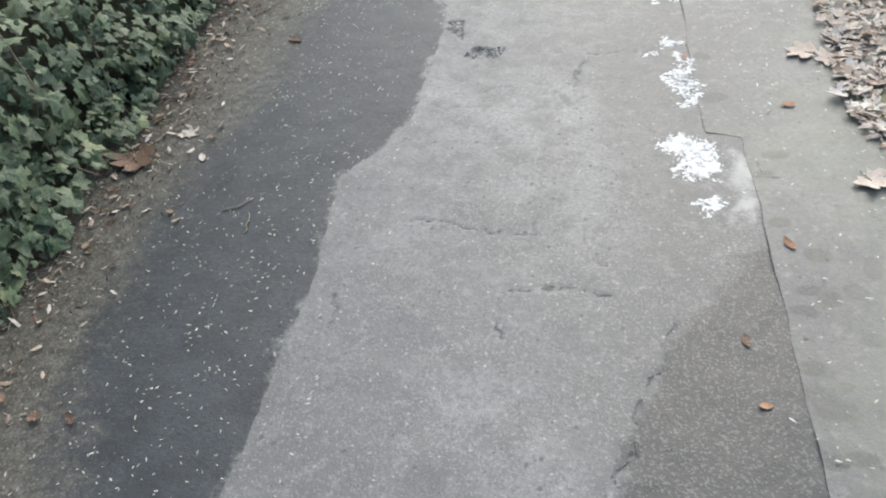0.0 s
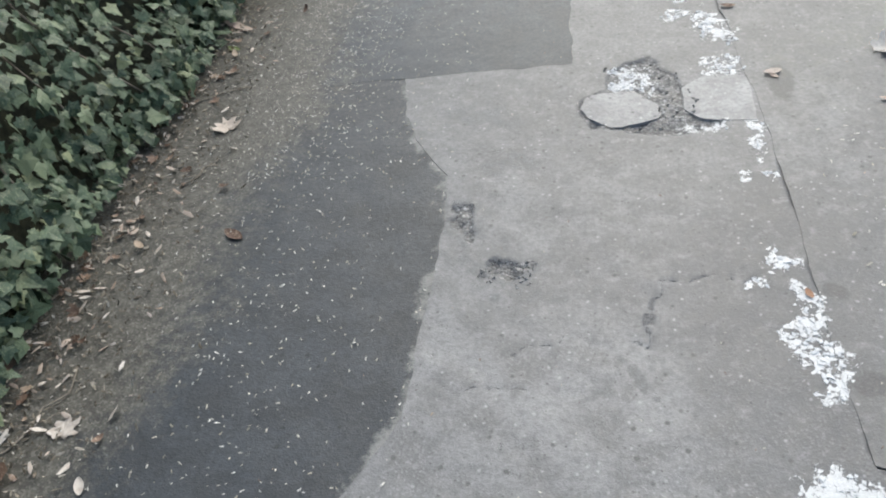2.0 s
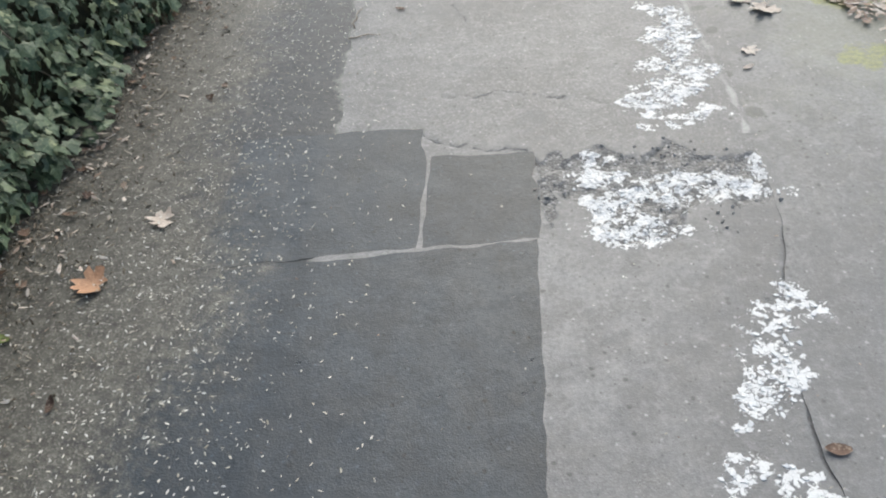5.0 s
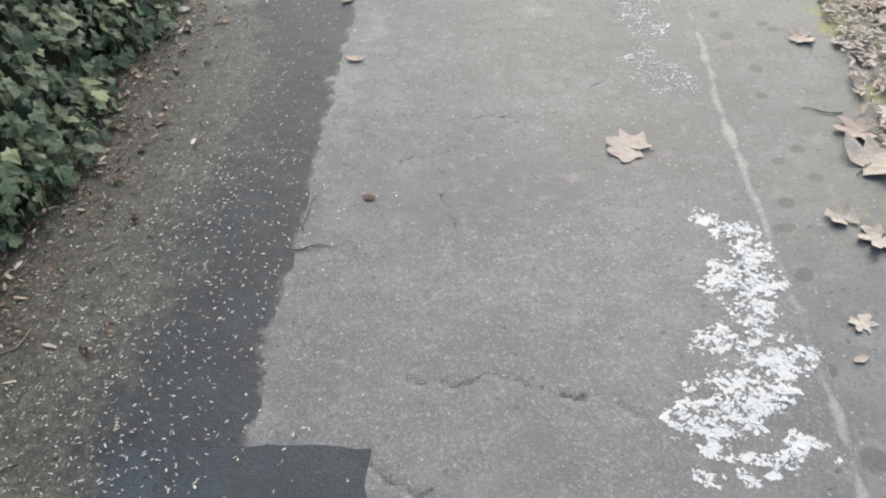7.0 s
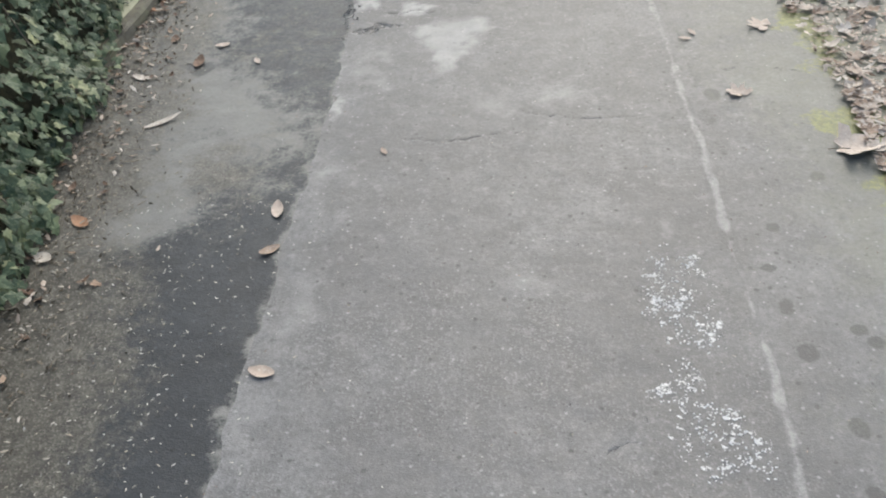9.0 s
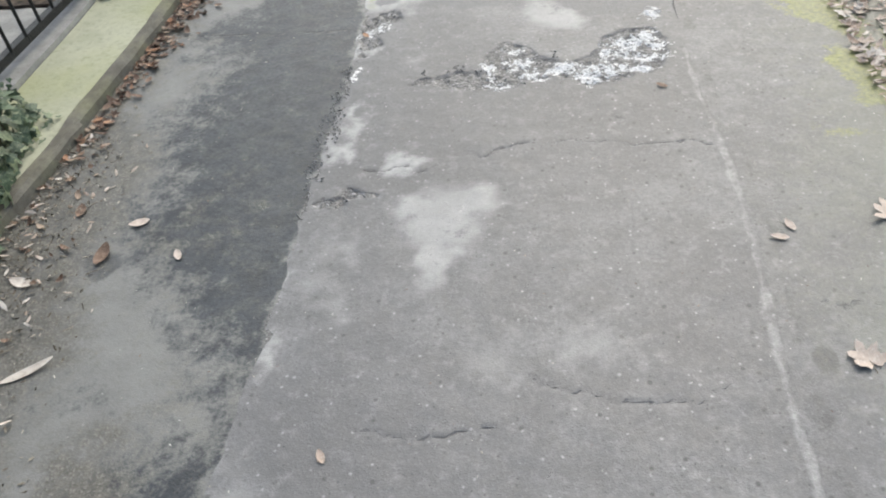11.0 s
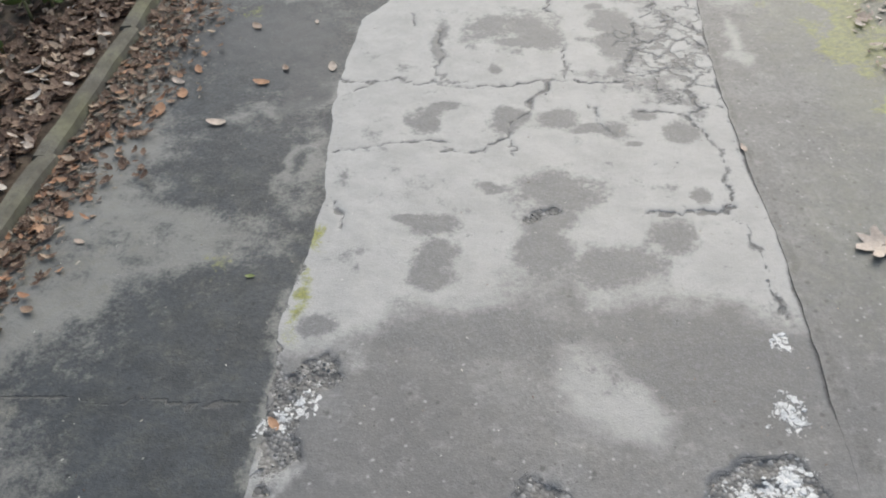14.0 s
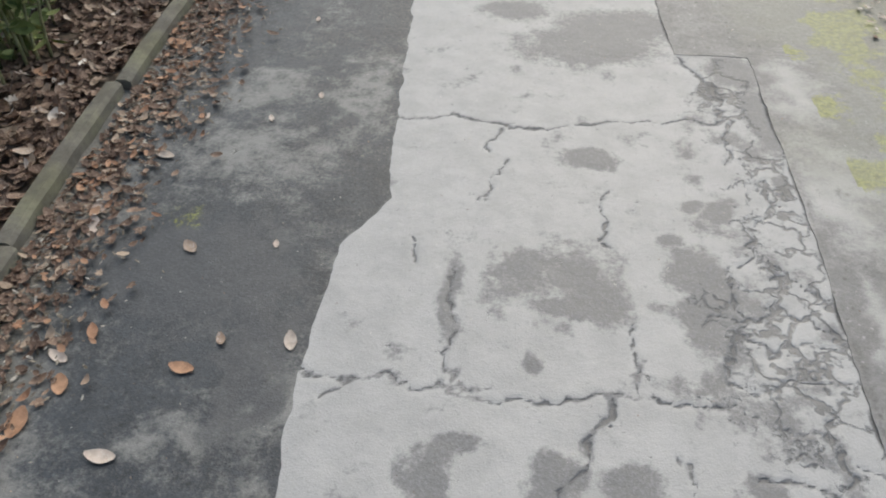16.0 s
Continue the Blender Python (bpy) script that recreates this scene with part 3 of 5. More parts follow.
# white paint: spots of each torn patch, and how thick it lies
WHITES = [([(0.47, 2.03, 0.055, 0.05), (0.49, 1.97, 0.05, 0.06), (0.52, 1.92, 0.035, 0.04), (0.52, 1.76, 0.022, 0.04)], 0.3),
          ([(0.455, 2.65, 0.045, 0.04), (0.48, 2.53, 0.03, 0.05), (0.465, 2.45, 0.04, 0.05), (0.485, 2.38, 0.04, 0.06), (0.40, 2.59, 0.02, 0.02), (0.50, 2.31, 0.025, 0.06),
            (0.46, 3.21, 0.025, 0.035), (0.47, 3.11, 0.018, 0.05), (0.46, 3.01, 0.025, 0.025), (0.39, 3.01, 0.018, 0.018)], -0.12),
          ([(0.10, 3.49, 0.06, 0.07), (0.32, 3.22, 0.06, 0.03), (0.42, 3.54, 0.05, 0.03), (0.44, 3.60, 0.03, 0.025), (0.38, 3.59, 0.025, 0.02)], -0.1),
          ([(0.50, 4.35, 0.05, 0.05), (0.43, 4.24, 0.045, 0.08), (0.40, 4.15, 0.06, 0.06), (0.37, 4.09, 0.06, 0.05), (0.32, 4.02, 0.03, 0.02), (0.29, 3.91, 0.05, 0.035),
            (0.39, 3.89, 0.04, 0.05), (0.40, 3.80, 0.06, 0.06), (0.45, 3.74, 0.025, 0.05)], -0.12),
          ([(0.10, 4.83, 0.06, 0.05), (0.25, 4.76, 0.11, 0.045), (0.19, 4.60, 0.12, 0.045), (0.46, 4.75, 0.11, 0.035), (0.54, 4.86, 0.025, 0.05), (0.13, 4.71, 0.06, 0.05),
            (0.36, 4.80, 0.10, 0.03), (0.12, 4.92, 0.03, 0.03)], 0.0),
          ([(0.41, 5.82, 0.03, 0.03), (0.48, 5.77, 0.05, 0.04), (0.50, 5.68, 0.06, 0.05), (0.43, 5.60, 0.05, 0.04), (0.53, 5.58, 0.04, 0.045), (0.47, 5.49, 0.06, 0.06),
            (0.37, 5.42, 0.05, 0.04), (0.48, 5.36, 0.08, 0.06), (0.40, 5.27, 0.10, 0.05), (0.33, 5.20, 0.08, 0.05), (0.23, 5.21, 0.03, 0.015), (0.30, 5.14, 0.05, 0.03),
            (0.44, 5.12, 0.08, 0.025), (0.27, 5.06, 0.03, 0.02), (0.37, 5.07, 0.05, 0.015)], -0.08),
          ([(0.40, 7.05, 0.11, 0.14), (0.36, 6.92, 0.07, 0.06), (0.44, 6.85, 0.06, 0.06), (0.35, 6.68, 0.07, 0.08), (0.40, 6.53, 0.09, 0.10), (0.47, 6.50, 0.05, 0.08)], -0.66),
          ([(0.0, 9.59, 0.05, 0.06), (-0.14, 9.53, 0.03, 0.07), (-0.12, 9.41, 0.05, 0.03), (-0.04, 9.70, 0.03, 0.02), (0.08, 9.49, 0.08, 0.035), (0.20, 9.51, 0.09, 0.05),
            (0.25, 9.43, 0.06, 0.05), (0.33, 9.47, 0.07, 0.05), (0.42, 9.46, 0.08, 0.03), (0.40, 9.70, 0.07, 0.06), (0.50, 9.75, 0.06, 0.05), (0.53, 9.66, 0.04, 0.05),
            (0.46, 9.56, 0.08, 0.04), (0.36, 9.60, 0.06, 0.04), (0.54, 9.93, 0.04, 0.05), (0.58, 10.16, 0.02, 0.03)], -0.12),
          ([(-0.63, 9.97, 0.04, 0.07), (-0.70, 9.92, 0.02, 0.02), (-0.68, 9.55, 0.018, 0.05)], -0.2)]


def paint(x, y):
    best = np.full(np.shape(x), -3.0)
    for spots, thick in WHITES:
        v = blobs(x, y, [(a, b, 1.25 * c, 1.25 * d) for a, b, c, d in spots], 0.03)
        best = np.maximum(best, np.where(v > -0.9, np.minimum(v, 0.4) * 1.5 + thick - 0.16, -3))
    return best


WET = [(0.27, 0.0), (0.28, 0.91), (0.32, 1.1), (0.36, 1.2), (0.42, 1.32), (0.50, 1.40), (0.57, 1.50), (0.65, 1.60), (0.75, 1.5), (0.75, 0.0)]
CRUMBS = [(-0.35, 2.82, 0.07, 0.13), (-0.21, 2.61, 0.13, 0.08), (-0.33, 3.28, 0.12, 0.07), (-0.25, 3.05, 0.07, 0.05), (-0.37, 2.75, 0.05, 0.2), (0.16, 1.23, 0.1, 0.04), (0.12, 2.3, 0.06, 0.03), (-0.02, 5.15, 0.12, 0.08)]
CRAZE = [(0.58, 11.62, 0.22, 0.40), (0.68, 12.2, 0.12, 0.5), (0.72, 11.2, 0.06, 0.3), (0.66, 12.9, 0.1, 0.3)]


def rise(x, y):
    return 0.004 * vnoise(x, y, 0.8) + 0.0012 * vnoise(x + 7, y, 0.07)


def middle_surface(x, y):
    pit = blobs(x, y, PITS, 0.03) + 0.3 * vnoise(x, y, 0.045, 4) - 0.05
    for rim in HOLES:
        pit = np.maximum(pit, np.clip(within(x, y, rim) * 14, -1, 0.7))
    vary = 0.0016 * vnoise(x, y, 0.16, 2)
    crack = np.minimum(fissures(x, y, CRACKS + CRACKS2) + 0.0042, np.minimum(fissures(x, y, WIDE + WIDE2, 0.018) + 0.0028, fissures(x, y, CRAZED + CRAZED2) + 0.001)) + vary
    # dark ring at pothole rims: broken edge plus the drop's shade, put into colour
    crack = np.minimum(crack, np.abs(pit) * 0.08 + 0.006)
    rim = np.interp(x, [-0.7, -0.5, -0.43, -0.33, -0.2, -0.1, 0.06, 0.12, 0.3, 0.5, 0.6], [10.12, 10.14, 10.25, 10.31, 10.32, 10.4, 10.44, 10.3, 10.3, 10.25, 10.2])
    film = np.clip((y - rim + 0.06 * vnoise(x, y, 0.12)) * 5, -1, 1)
    pale = np.maximum(blobs(x, y, PALE, 0.05) * 0.6 - 0.22, film * 0.8)
    ridge = 0.2 - np.abs(seam_r(y) - 0.018 - 0.006 * vnoise(x * 0, y, 0.3) - x) / np.interp(y, [5, 6.5, 8.5, 9.6], [0.022, 0.03, 0.026, 0.018]) + 0.35 * vnoise(x, y, 0.1, 4)
    ridge = np.where((y > 5.0) & (y < 9.6), np.minimum(ridge, np.interp(y, [7.7, 8.1], [0.06, -0.1])), -1)
    pale = np.maximum(pale, np.clip(ridge, -1, 0.2))
    damp_and_shade = blobs(x, y, [(a, b, 1.25 * c, 1.25 * d) for a, b, c, d in DAMP + DAMP2], 0.022)
    damp_and_shade = np.maximum(damp_and_shade, np.minimum(0.28, 0.42 - fissures(x, y, WIDE + WIDE2[:1], 0.018) / 0.02 + 0.4 * vnoise(x, y, 0.07, 3)))
    worn = blobs(x, y, [(0.50, 11.75, 0.30, 0.75), (0.6, 12.5, 0.2, 0.4), (0.0, 11.9, 0.3, 0.25)], 0.05)
    damp_and_shade = np.maximum(damp_and_shade, np.clip(worn, 0, 0.45) * 0.9 + 0.42 * vnoise(x + 2, y, 0.09, 4) - 0.42)
    # seam crack; past y 9.9 the dark line also paints the seam's shadow
    crack = np.where((y < 4.6) | (y > 9.9), np.minimum(crack, np.abs(x - seam_r(y) + 0.003) * np.where(y < 5, 1.3, 0.9) + np.where(y < 5, 0.0055, 0.003) + 0.004 * vnoise(x, y, 0.12, 3)), crack)
    z = rise(x, y) - 0.0055 * np.clip(pit * 6, 0, 1) - 0.006 * np.clip(1 - crack / 0.01, 0, 1)
    z += np.where(pit > 0, 0.006 * vnoise(x, y, 0.03), 0)
    near = np.interp(y, [0, 1.9, 2.6, 4.8, 5.2, 5.5, 6.1, 6.4, 6.9, 7.2, 24], [0.3, 0.1, -0.15, -0.1, 0.35, 0.3, -0.1, 0.1, 0.1, -0.15, -0.15])
    tone = 0.62 * vnoise(x + 11, y, 0.55, 5)
    tone += np.where(y < 3, -1.0 * np.clip((x - 0.2) * 4, 0, 1), 0) + np.interp(y, [0, 2, 4, 5, 6, 7.5, 8.3, 9.3, 9.6, 24], [0.1, 0.1, 0.15, -0.2, -0.12, 0.02, -0.15, -0.7, -0.25, 0])
    tone += np.where((y > 5) & (y < 9.6), 0.6 * np.clip(1 - (x - seam_l(y)) / 0.12, 0, 1), 0)
    damp_and_shade = np.maximum(damp_and_shade, blobs(x, y, CRUMBS, 0.05) + 0.55 * vnoise(x, y, 0.035, 3) - 0.18)
    crumble = -0.08 - (x - seam_l(y)) / 0.05 + 0.3 * vnoise(x, y, 0.05)
    damp_and_shade = np.maximum(damp_and_shade, np.where(y < 5 , crumble, -1))
    pit = np.maximum(pit, np.where((y > 7.8) & (y < 10.5), 0.02 - (x - seam_l(y)) / 0.05 + 0.4 * vnoise(x, y + 3, 0.07), -1))
    return z, {"tone": tone, "pit": pit, "pale": pale, "damp_and_shade": damp_and_shade - 0.05, "crack": crack, "bare": near, "wet": np.clip(within(x, y, WET, 0.02) * 9 + 0.5, 0, 1), "craze": np.clip(blobs(x, y, CRAZE, 0.05) + 0.3, 0, 1), "paint": paint(x, y), "dust": x * 0 - 1, "bloom": np.maximum(np.clip(blobs(x, y, BLOOM, 0.03) * 1.3, -1, 1), 0.42 * blobs(x, y, FAINT, 0.06)), "moss": blobs(x, y, [(-0.70, 10.35, 0.04, 0.22), (-0.68, 10.62, 0.04, 0.1)]) * 0.7 - 0.25,
               "algae": x * 0 - 1}


def left_surface(x, y):
    verge = np.interp(y, [0, 0.9, 1.5, 2, 3.5, 5.0, 5.15, 5.4, 6.2, 6.8, 7.0, 7.3, 7.6, 8.5, 9.5, 24], [-0.75, -0.9, -1.1, -1.0, -0.85, -0.95, -1.06, -0.95, -0.98, -1.06, -1.12, -1.2, -1.1, -1.05, -1.3, -1.5]) + 0.1 * vnoise(x, y, 0.5)
    dust = np.clip((verge - x) * 3.2, -1, 1)
    dust = np.maximum(dust, blobs(x, y, [(-1.05, 7.68, 0.22, 0.30), (-1.3, 7.8, 0.25, 0.4), (-1.2, 8.6, 0.25, 0.5), (-1.4, 9.6, 0.3, 0.9), (-1.4, 10.5, 0.3, 0.4)], 0.08) * 0.7 - 0.05)
    pale = blobs(x, y, [(-1.04, 12.49, 0.32, 0.18), (-0.8, 11.45, 0.13, 0.2), (-1.06, 12.89, 0.28, 0.15), (-0.68, 12.9, 0.1, 0.35), (-0.78, 11.05, 0.08, 0.35), (-1.0, 11.35, 0.15, 0.1)], 0.1) * 0.5 - 0.16
    damp_and_shade = blobs(x, y, [(-0.9, 7.51, 0.05, 0.04), (-1.31, 8.47, 0.08, 0.07), (-1.1, 11.9, 0.3, 0.25), (-0.85, 11.7, 0.1, 0.4), (-1.05, 7.6, 0.04, 0.03)], 0.06)
    pale = np.maximum(pale, np.where(y > 10.8, 0.3 * vnoise(x + 3, y, 0.3, 5) - 0.45, -1))
    late = np.clip((y - 7.2) * 1.4, 0, 1) * np.clip((-0.9 - x) * 4, 0, 1)
    bare_edge = np.interp(y, [7.1, 7.2, 7.33, 7.4, 7.7, 7.78, 8.05, 8.2, 8.46, 8.7, 8.9, 9.4, 9.8, 10.0, 10.15, 10.3, 10.45, 10.55, 10.7, 10.85, 11.2, 11.4, 24],
                          [-1.4, -1.2, -1.0, -0.92, -0.88, -0.79, -0.78, -0.88, -1.1, -1.23, -1.29, -1.26, -1.25, -1.35, -1.3, -1.2, -1.1, -0.85, -0.85, -1.25, -1.3, -1.4, -1.5])
    pale = np.maximum(pale, np.where(y > 7.1, np.clip((bare_edge - x) * 2.4, -1, 0.5) - 0.1 + 0.3 * vnoise(x, y, 0.24, 5), -1))
    dust = dust - 0.7 * late
    fringe = 0.05 - (seam_l(y) - x) / 0.06 + 0.4 * vnoise(x, y, 0.06)
    pale = np.maximum(pale, np.where(y < 10.4, fringe, fringe - 0.3))
    crack = fissures(x, y, [[(-1.55, 10.02), (-1.2, 10.0), (-0.78, 9.98)]], 0.02) + 0.001
    algae = np.clip((y - 7.0) * 0.5 - 0.8 + 0.4 * vnoise(x, y, 0.4), -1, -0.15) - np.where(y > 11, 0.3, 0)
    z = rise(x, y) - 0.0015 + 0.012 * np.clip((-1.3 - x) * 3, 0, 1) * (1 + 0.4 * vnoise(x, y, 0.12))
    none = x * 0 - 1
    return z, {"tone": 0.4 * vnoise(x, y, 0.6) + np.interp(y, [0.8, 1.6, 3.3, 3.6, 5, 7.4, 8.2, 9.6, 10.3, 11], [1.1, 0.6, 0.6, 0.2, 0, 0.05, 0.7, 0.9, 1.0, 0.95]), "pit": none, "pale": pale, "damp_and_shade": damp_and_shade, "crack": crack, "bare": np.interp(y, [0, 10, 11, 24], [-0.25, -0.15, 0.15, 0.2]), "paint": paint(x, y), "dust": dust, "moss": blobs(x, y, [(-0.98, 10.5, 0.08, 0.1), (-1.2, 12.15, 0.1, 0.1)]) * 0.4 - 0.3, "algae": algae}


SPOTS = [(0.66, 6.94, 0.02, 0.03), (0.67, 6.78, 0.025, 0.03), (0.72, 6.56, 0.022, 0.03), (0.66, 6.06, 0.02, 0.02), (0.73, 6.12, 0.022, 0.02), (0.63, 5.88, 0.025, 0.025),
         (0.60, 5.78, 0.03, 0.02), (0.61, 5.61, 0.022, 0.025), (0.82, 6.85, 0.022, 0.022), (0.85, 6.81, 0.02, 0.02), (0.74, 5.98, 0.022, 0.022), (0.61, 5.11, 0.03, 0.03),
         (0.59, 5.32, 0.02, 0.02), (0.92, 7.50, 0.022, 0.022), (0.72, 7.26, 0.02, 0.02), (0.66, 7.09, 0.022, 0.02), (0.70, 6.4, 0.02, 0.02), (0.71, 8.02, 0.03, 0.04)]
SPOTS2 = [(0.57, 2.30, 0.045, 0.03), (0.72, 1.99, 0.04, 0.02), (0.67, 1.89, 0.035, 0.02), (0.69, 1.69, 0.03, 0.02), (0.76, 1.57, 0.035, 0.025), (0.72, 1.44, 0.03, 0.02),
          (0.76, 1.41, 0.03, 0.025), (0.70, 1.37, 0.03, 0.02), (0.83, 1.44, 0.03, 0.025), (0.88, 1.52, 0.025, 0.04), (0.84, 1.29, 0.03, 0.025), (0.69, 1.20, 0.025, 0.025),
          (0.69, 1.13, 0.03, 0.02), (0.71, 1.10, 0.035, 0.03), (0.75, 1.09, 0.025, 0.02), (0.75, 0.98, 0.03, 0.02), (0.75, 1.15, 0.02, 0.015), (0.70, 0.97, 0.025, 0.02),
          (0.55, 2.56, 0.03, 0.025), (0.57, 3.45, 0.04, 0.1)]


def right_surface(x, y):
    damp_and_shade = np.maximum(blobs(x, y, SPOTS, 0.006), blobs(x, y, SPOTS2, 0.008)) * 1.3 + 0.06
    damp_and_shade = np.maximum(damp_and_shade, 0.6 * vnoise(x, y, 0.075, 3) - np.interp(y, [0, 3, 4.5, 8, 9, 24], [0.85, 0.85, 1.0, 1.0, 0.78, 0.78]))
    # dark band by the seam; its narrow part past y 10 is a painted shadow
    band = np.where((y > 7.6) & (y < 12.6), np.interp(y, [7.6, 9.9, 10.2], [-0.05, -0.05, 0.2]) - np.abs(x - seam_r(y) - np.interp(y, [9.9, 10.2], [0.04, 0.015])) / np.interp(y, [9.9, 10.2], [0.06, 0.03]) + 0.5 * vnoise(x, y, 0.09, 4), -1)
    damp_and_shade = np.maximum(damp_and_shade, np.minimum(band, 0.08))
    bank = np.interp(y, [0, 2, 4, 6, 8, 10, 24], [0.95, 0.98, 1.1, 1.0, 1.1, 1.17, 1.25])
    moss = np.clip((0.08 - np.abs(x - bank - 0.09)) * 8, -1, 1) * 0.6 + 0.95 * vnoise(x, y, 0.2, 4) - 0.3 + np.interp(y, [0, 5, 6, 9, 10, 24], [-0.35, -0.35, 0.02, 0.2, 0.45, 0.6])
    moss = np.where(x < bank - 0.2, -1, moss)
    dust = np.clip((x - bank - 0.08) * 6, -1, 1)
    algae = np.clip((x - 0.78) * 1.5 + 0.35 * vnoise(x, y, 0.5) - 0.1, -1, 0.6) + np.where((y > 1) & (y < 2.4), 0.15, 0)
    pale = blobs(x, y, [(0.9, 12.3, 0.15, 0.3), (0.85, 11.7, 0.06, 0.2), (0.95, 12.9, 0.1, 0.2)], 0.06) * 0.5 - 0.1
    crack = fissures(x, y, [[(0.75, 8.2), (0.95, 8.18), (1.1, 8.16)], [(0.6, 2.1), (0.66, 1.9), (0.78, 1.88)]], 0.02) + 0.003
    none = x * 0 - 1
    z = rise(x, y) + np.interp(y, [4.6, 5, 9.6, 10], [0.0012, 0.0004, 0.0004, 0.0012]) + 0.03 * np.clip((x - 1.2) * 2, 0, 3)
    return z, {"tone": 0.4 * vnoise(x, y, 0.45, 4) - np.interp(y, [1.5, 3.2, 7.5, 8.5, 10, 11], [0.85, 0.12, 0.05, 0.25, 0.25, 0.1]), "pit": none, "pale": pale, "damp_and_shade": damp_and_shade, "crack": crack, "bare": none * 0.3, "paint": paint(x, y), "dust": dust, "moss": moss, "algae": algae}


path_middle = tagged(sheet("pavement_middle", seam_l, seam_r, FINE, 0.0095, middle_surface, M_MID),
                     "worn light grey asphalt strip, cracked, potholed and stained", "pavement", kind="structure")
path_left = tagged(sheet("pavement_left", lambda y: y * 0 - 1.76, lambda y: seam_l(y) + 0.004, ROUGH, 0.014, left_surface, M_LEFT),
                   "dark asphalt strip with dust and debris along its verge", "pavement", kind="structure")
path_right = tagged(sheet("pavement_right", lambda y: seam_r(y) - 0.002, lambda y: y * 0 + 2.0, ROUGH, 0.016, right_surface, M_RIGHT),
                    "smooth grey asphalt with dark spots and mossy edge", "pavement", kind="structure")


def patch(left, right, y0, y1, lift, label, slant):
    def top(x, y):
        k = np.clip((y - y0) / (y1 - y0), 0, 1)
        y += (slant[0] * (1 - k) + slant[1] * k) * (x + 0.07)
        z, stains = middle_surface(x, y)
        stains["pale"] = x * 0 - 1
        stains["damp_and_shade"] = x * 0 - 1
        stains["pit"], stains["paint"] = x * 0 - 1, x * 0 - 3
        stains["crack"] = x * 0 + 0.1
        stains["bare"] = x * 0 - 0.3
        stains["dust"] = left_surface(x, y)[1]["dust"]
        return rise(x, y) - 0.008 + (lift + 0.008 - 0.0013 * np.clip((seam_l(y) - 0.03 - x) * 25, 0, 1)) * np.clip((x + 1.05) * 8, 0, 1), stains
    return tagged(sheet("asphalt_patch", left, right, np.arange(y0, y1, 0.012), 0.014, top, M_PATCH, path_middle, lift + 0.004, 0.008), label)


patch(edge([(3.5, -1.2), (5.2, -1.2)], 0.02, 5), edge([(3.5, -0.07), (3.9, -0.085), (4.6, -0.07)], 0.006, 6), 3.61, 4.60, 0.0004, "square dark smooth asphalt patch", (0.09, 0.07))
patch(edge([(4.5, -1.2), (5.2, -1.3)], 0.02, 7), edge([(4.5, -0.38), (4.9, -0.365), (5.0, -0.37), (5.05, -0.385), (5.2, -0.39)], 0.005, 8), 4.612, 5.135, 0.0004, "dark asphalt patch dusted with chips", (0.075, -0.01))
patch(edge([(4.5, -0.369), (4.9, -0.354), (5.2, -0.35)], 0.005, 9), edge([(4.5, -0.075), (4.8, -0.05), (5.0, -0.06)], 0.01, 10), 4.606, 4.98, 0.0004, "small dark asphalt patch", (0.07, 0.0))


def isle(left, right, seed):
    """A piece of the old surface left standing in the pothole, between two edges through (y, x) corners."""
    def top(x, y):
        z, stains = middle_surface(x, y)
        flat = {k: v * 0 - 1 for k, v in stains.items()}
        flat["crack"], flat["paint"], flat["tone"] = x * 0 + 0.1, x * 0 - 3, x * 0 + 0.45
        return rise(x, y) + 0.0012, flat
    lo, hi = edge(left, 0.006, seed), edge(right, 0.006, seed + 1)
    return tagged(sheet("asphalt_piece", lo, lambda y: np.minimum(hi(y), seam_r(y) - 0.006), np.arange(left[0][0], left[-1][0], 0.008), 0.01, top, M_ISLE, path_middle, 0.01, 0.006),
                  "pale slab of old asphalt left in a pothole")


isle([(3.225, 0.05), (3.28, -0.02), (3.33, -0.045), (3.40, -0.02), (3.425, 0.06)], [(3.225, 0.08), (3.27, 0.19), (3.34, 0.195), (3.425, 0.12)], 21)
isle([(3.245, 0.38), (3.26, 0.31), (3.31, 0.27), (3.43, 0.265), (3.50, 0.35)], [(3.245, 0.47), (3.50, 0.48)], 23)

# ---- ground to the horizon ----
gx = np.array([-400, -60, -12, -6, -4, -3, 3, 4, 6, 12, 60, 400.0])
gv = [(a, b + 8, -0.05) for b in gx for a in gx]
gf = [(j * 12 + i, j * 12 + i + 1, j * 12 + i + 13, j * 12 + i + 12) for j in range(11) for i in range(11)]
tagged(mesh_ob("ground", gv, gf, M_SOIL), "bare brown soil around the pavement", "ground", kind="structure")


# ---- kerb, slab and fence by the left edge ----
def kerb_block(length, bend):
    bm = bmesh.new()
    prof = [(-0.035, -0.06), (-0.036, 0.045), (-0.024, 0.06), (0.018, 0.062), (0.034, 0.05), (0.04, -0.06)]
    n = 10
    rings = []
    for i in range(n + 1):
        y = length * i / n
        w = 0.002 * math.sin(bend + i * 0.9) + 0.0015 * math.sin(bend * 3 + i * 2.1)
        e = 0.006 if i in (0, n) else 0
        rings.append([bm.verts.new((px * (1 - e * 4) + w, y, pz - (e if pz > 0 else 0) + 0.0015 * math.sin(i * 1.7 + bend + k))) for k, (px, pz) in enumerate(prof)])
    for a, b in zip(rings, rings[1:]):
        for k in range(len(prof)):
            j = (k + 1) % len(prof)
            bm.faces.new((a[k], b[k], b[j], a[j]))
    bm.faces.new(rings[0])
    bm.faces.new(rings[-1][::-1])
    bmesh.ops.recalc_face_normals(bm, faces=bm.faces)
    return bm


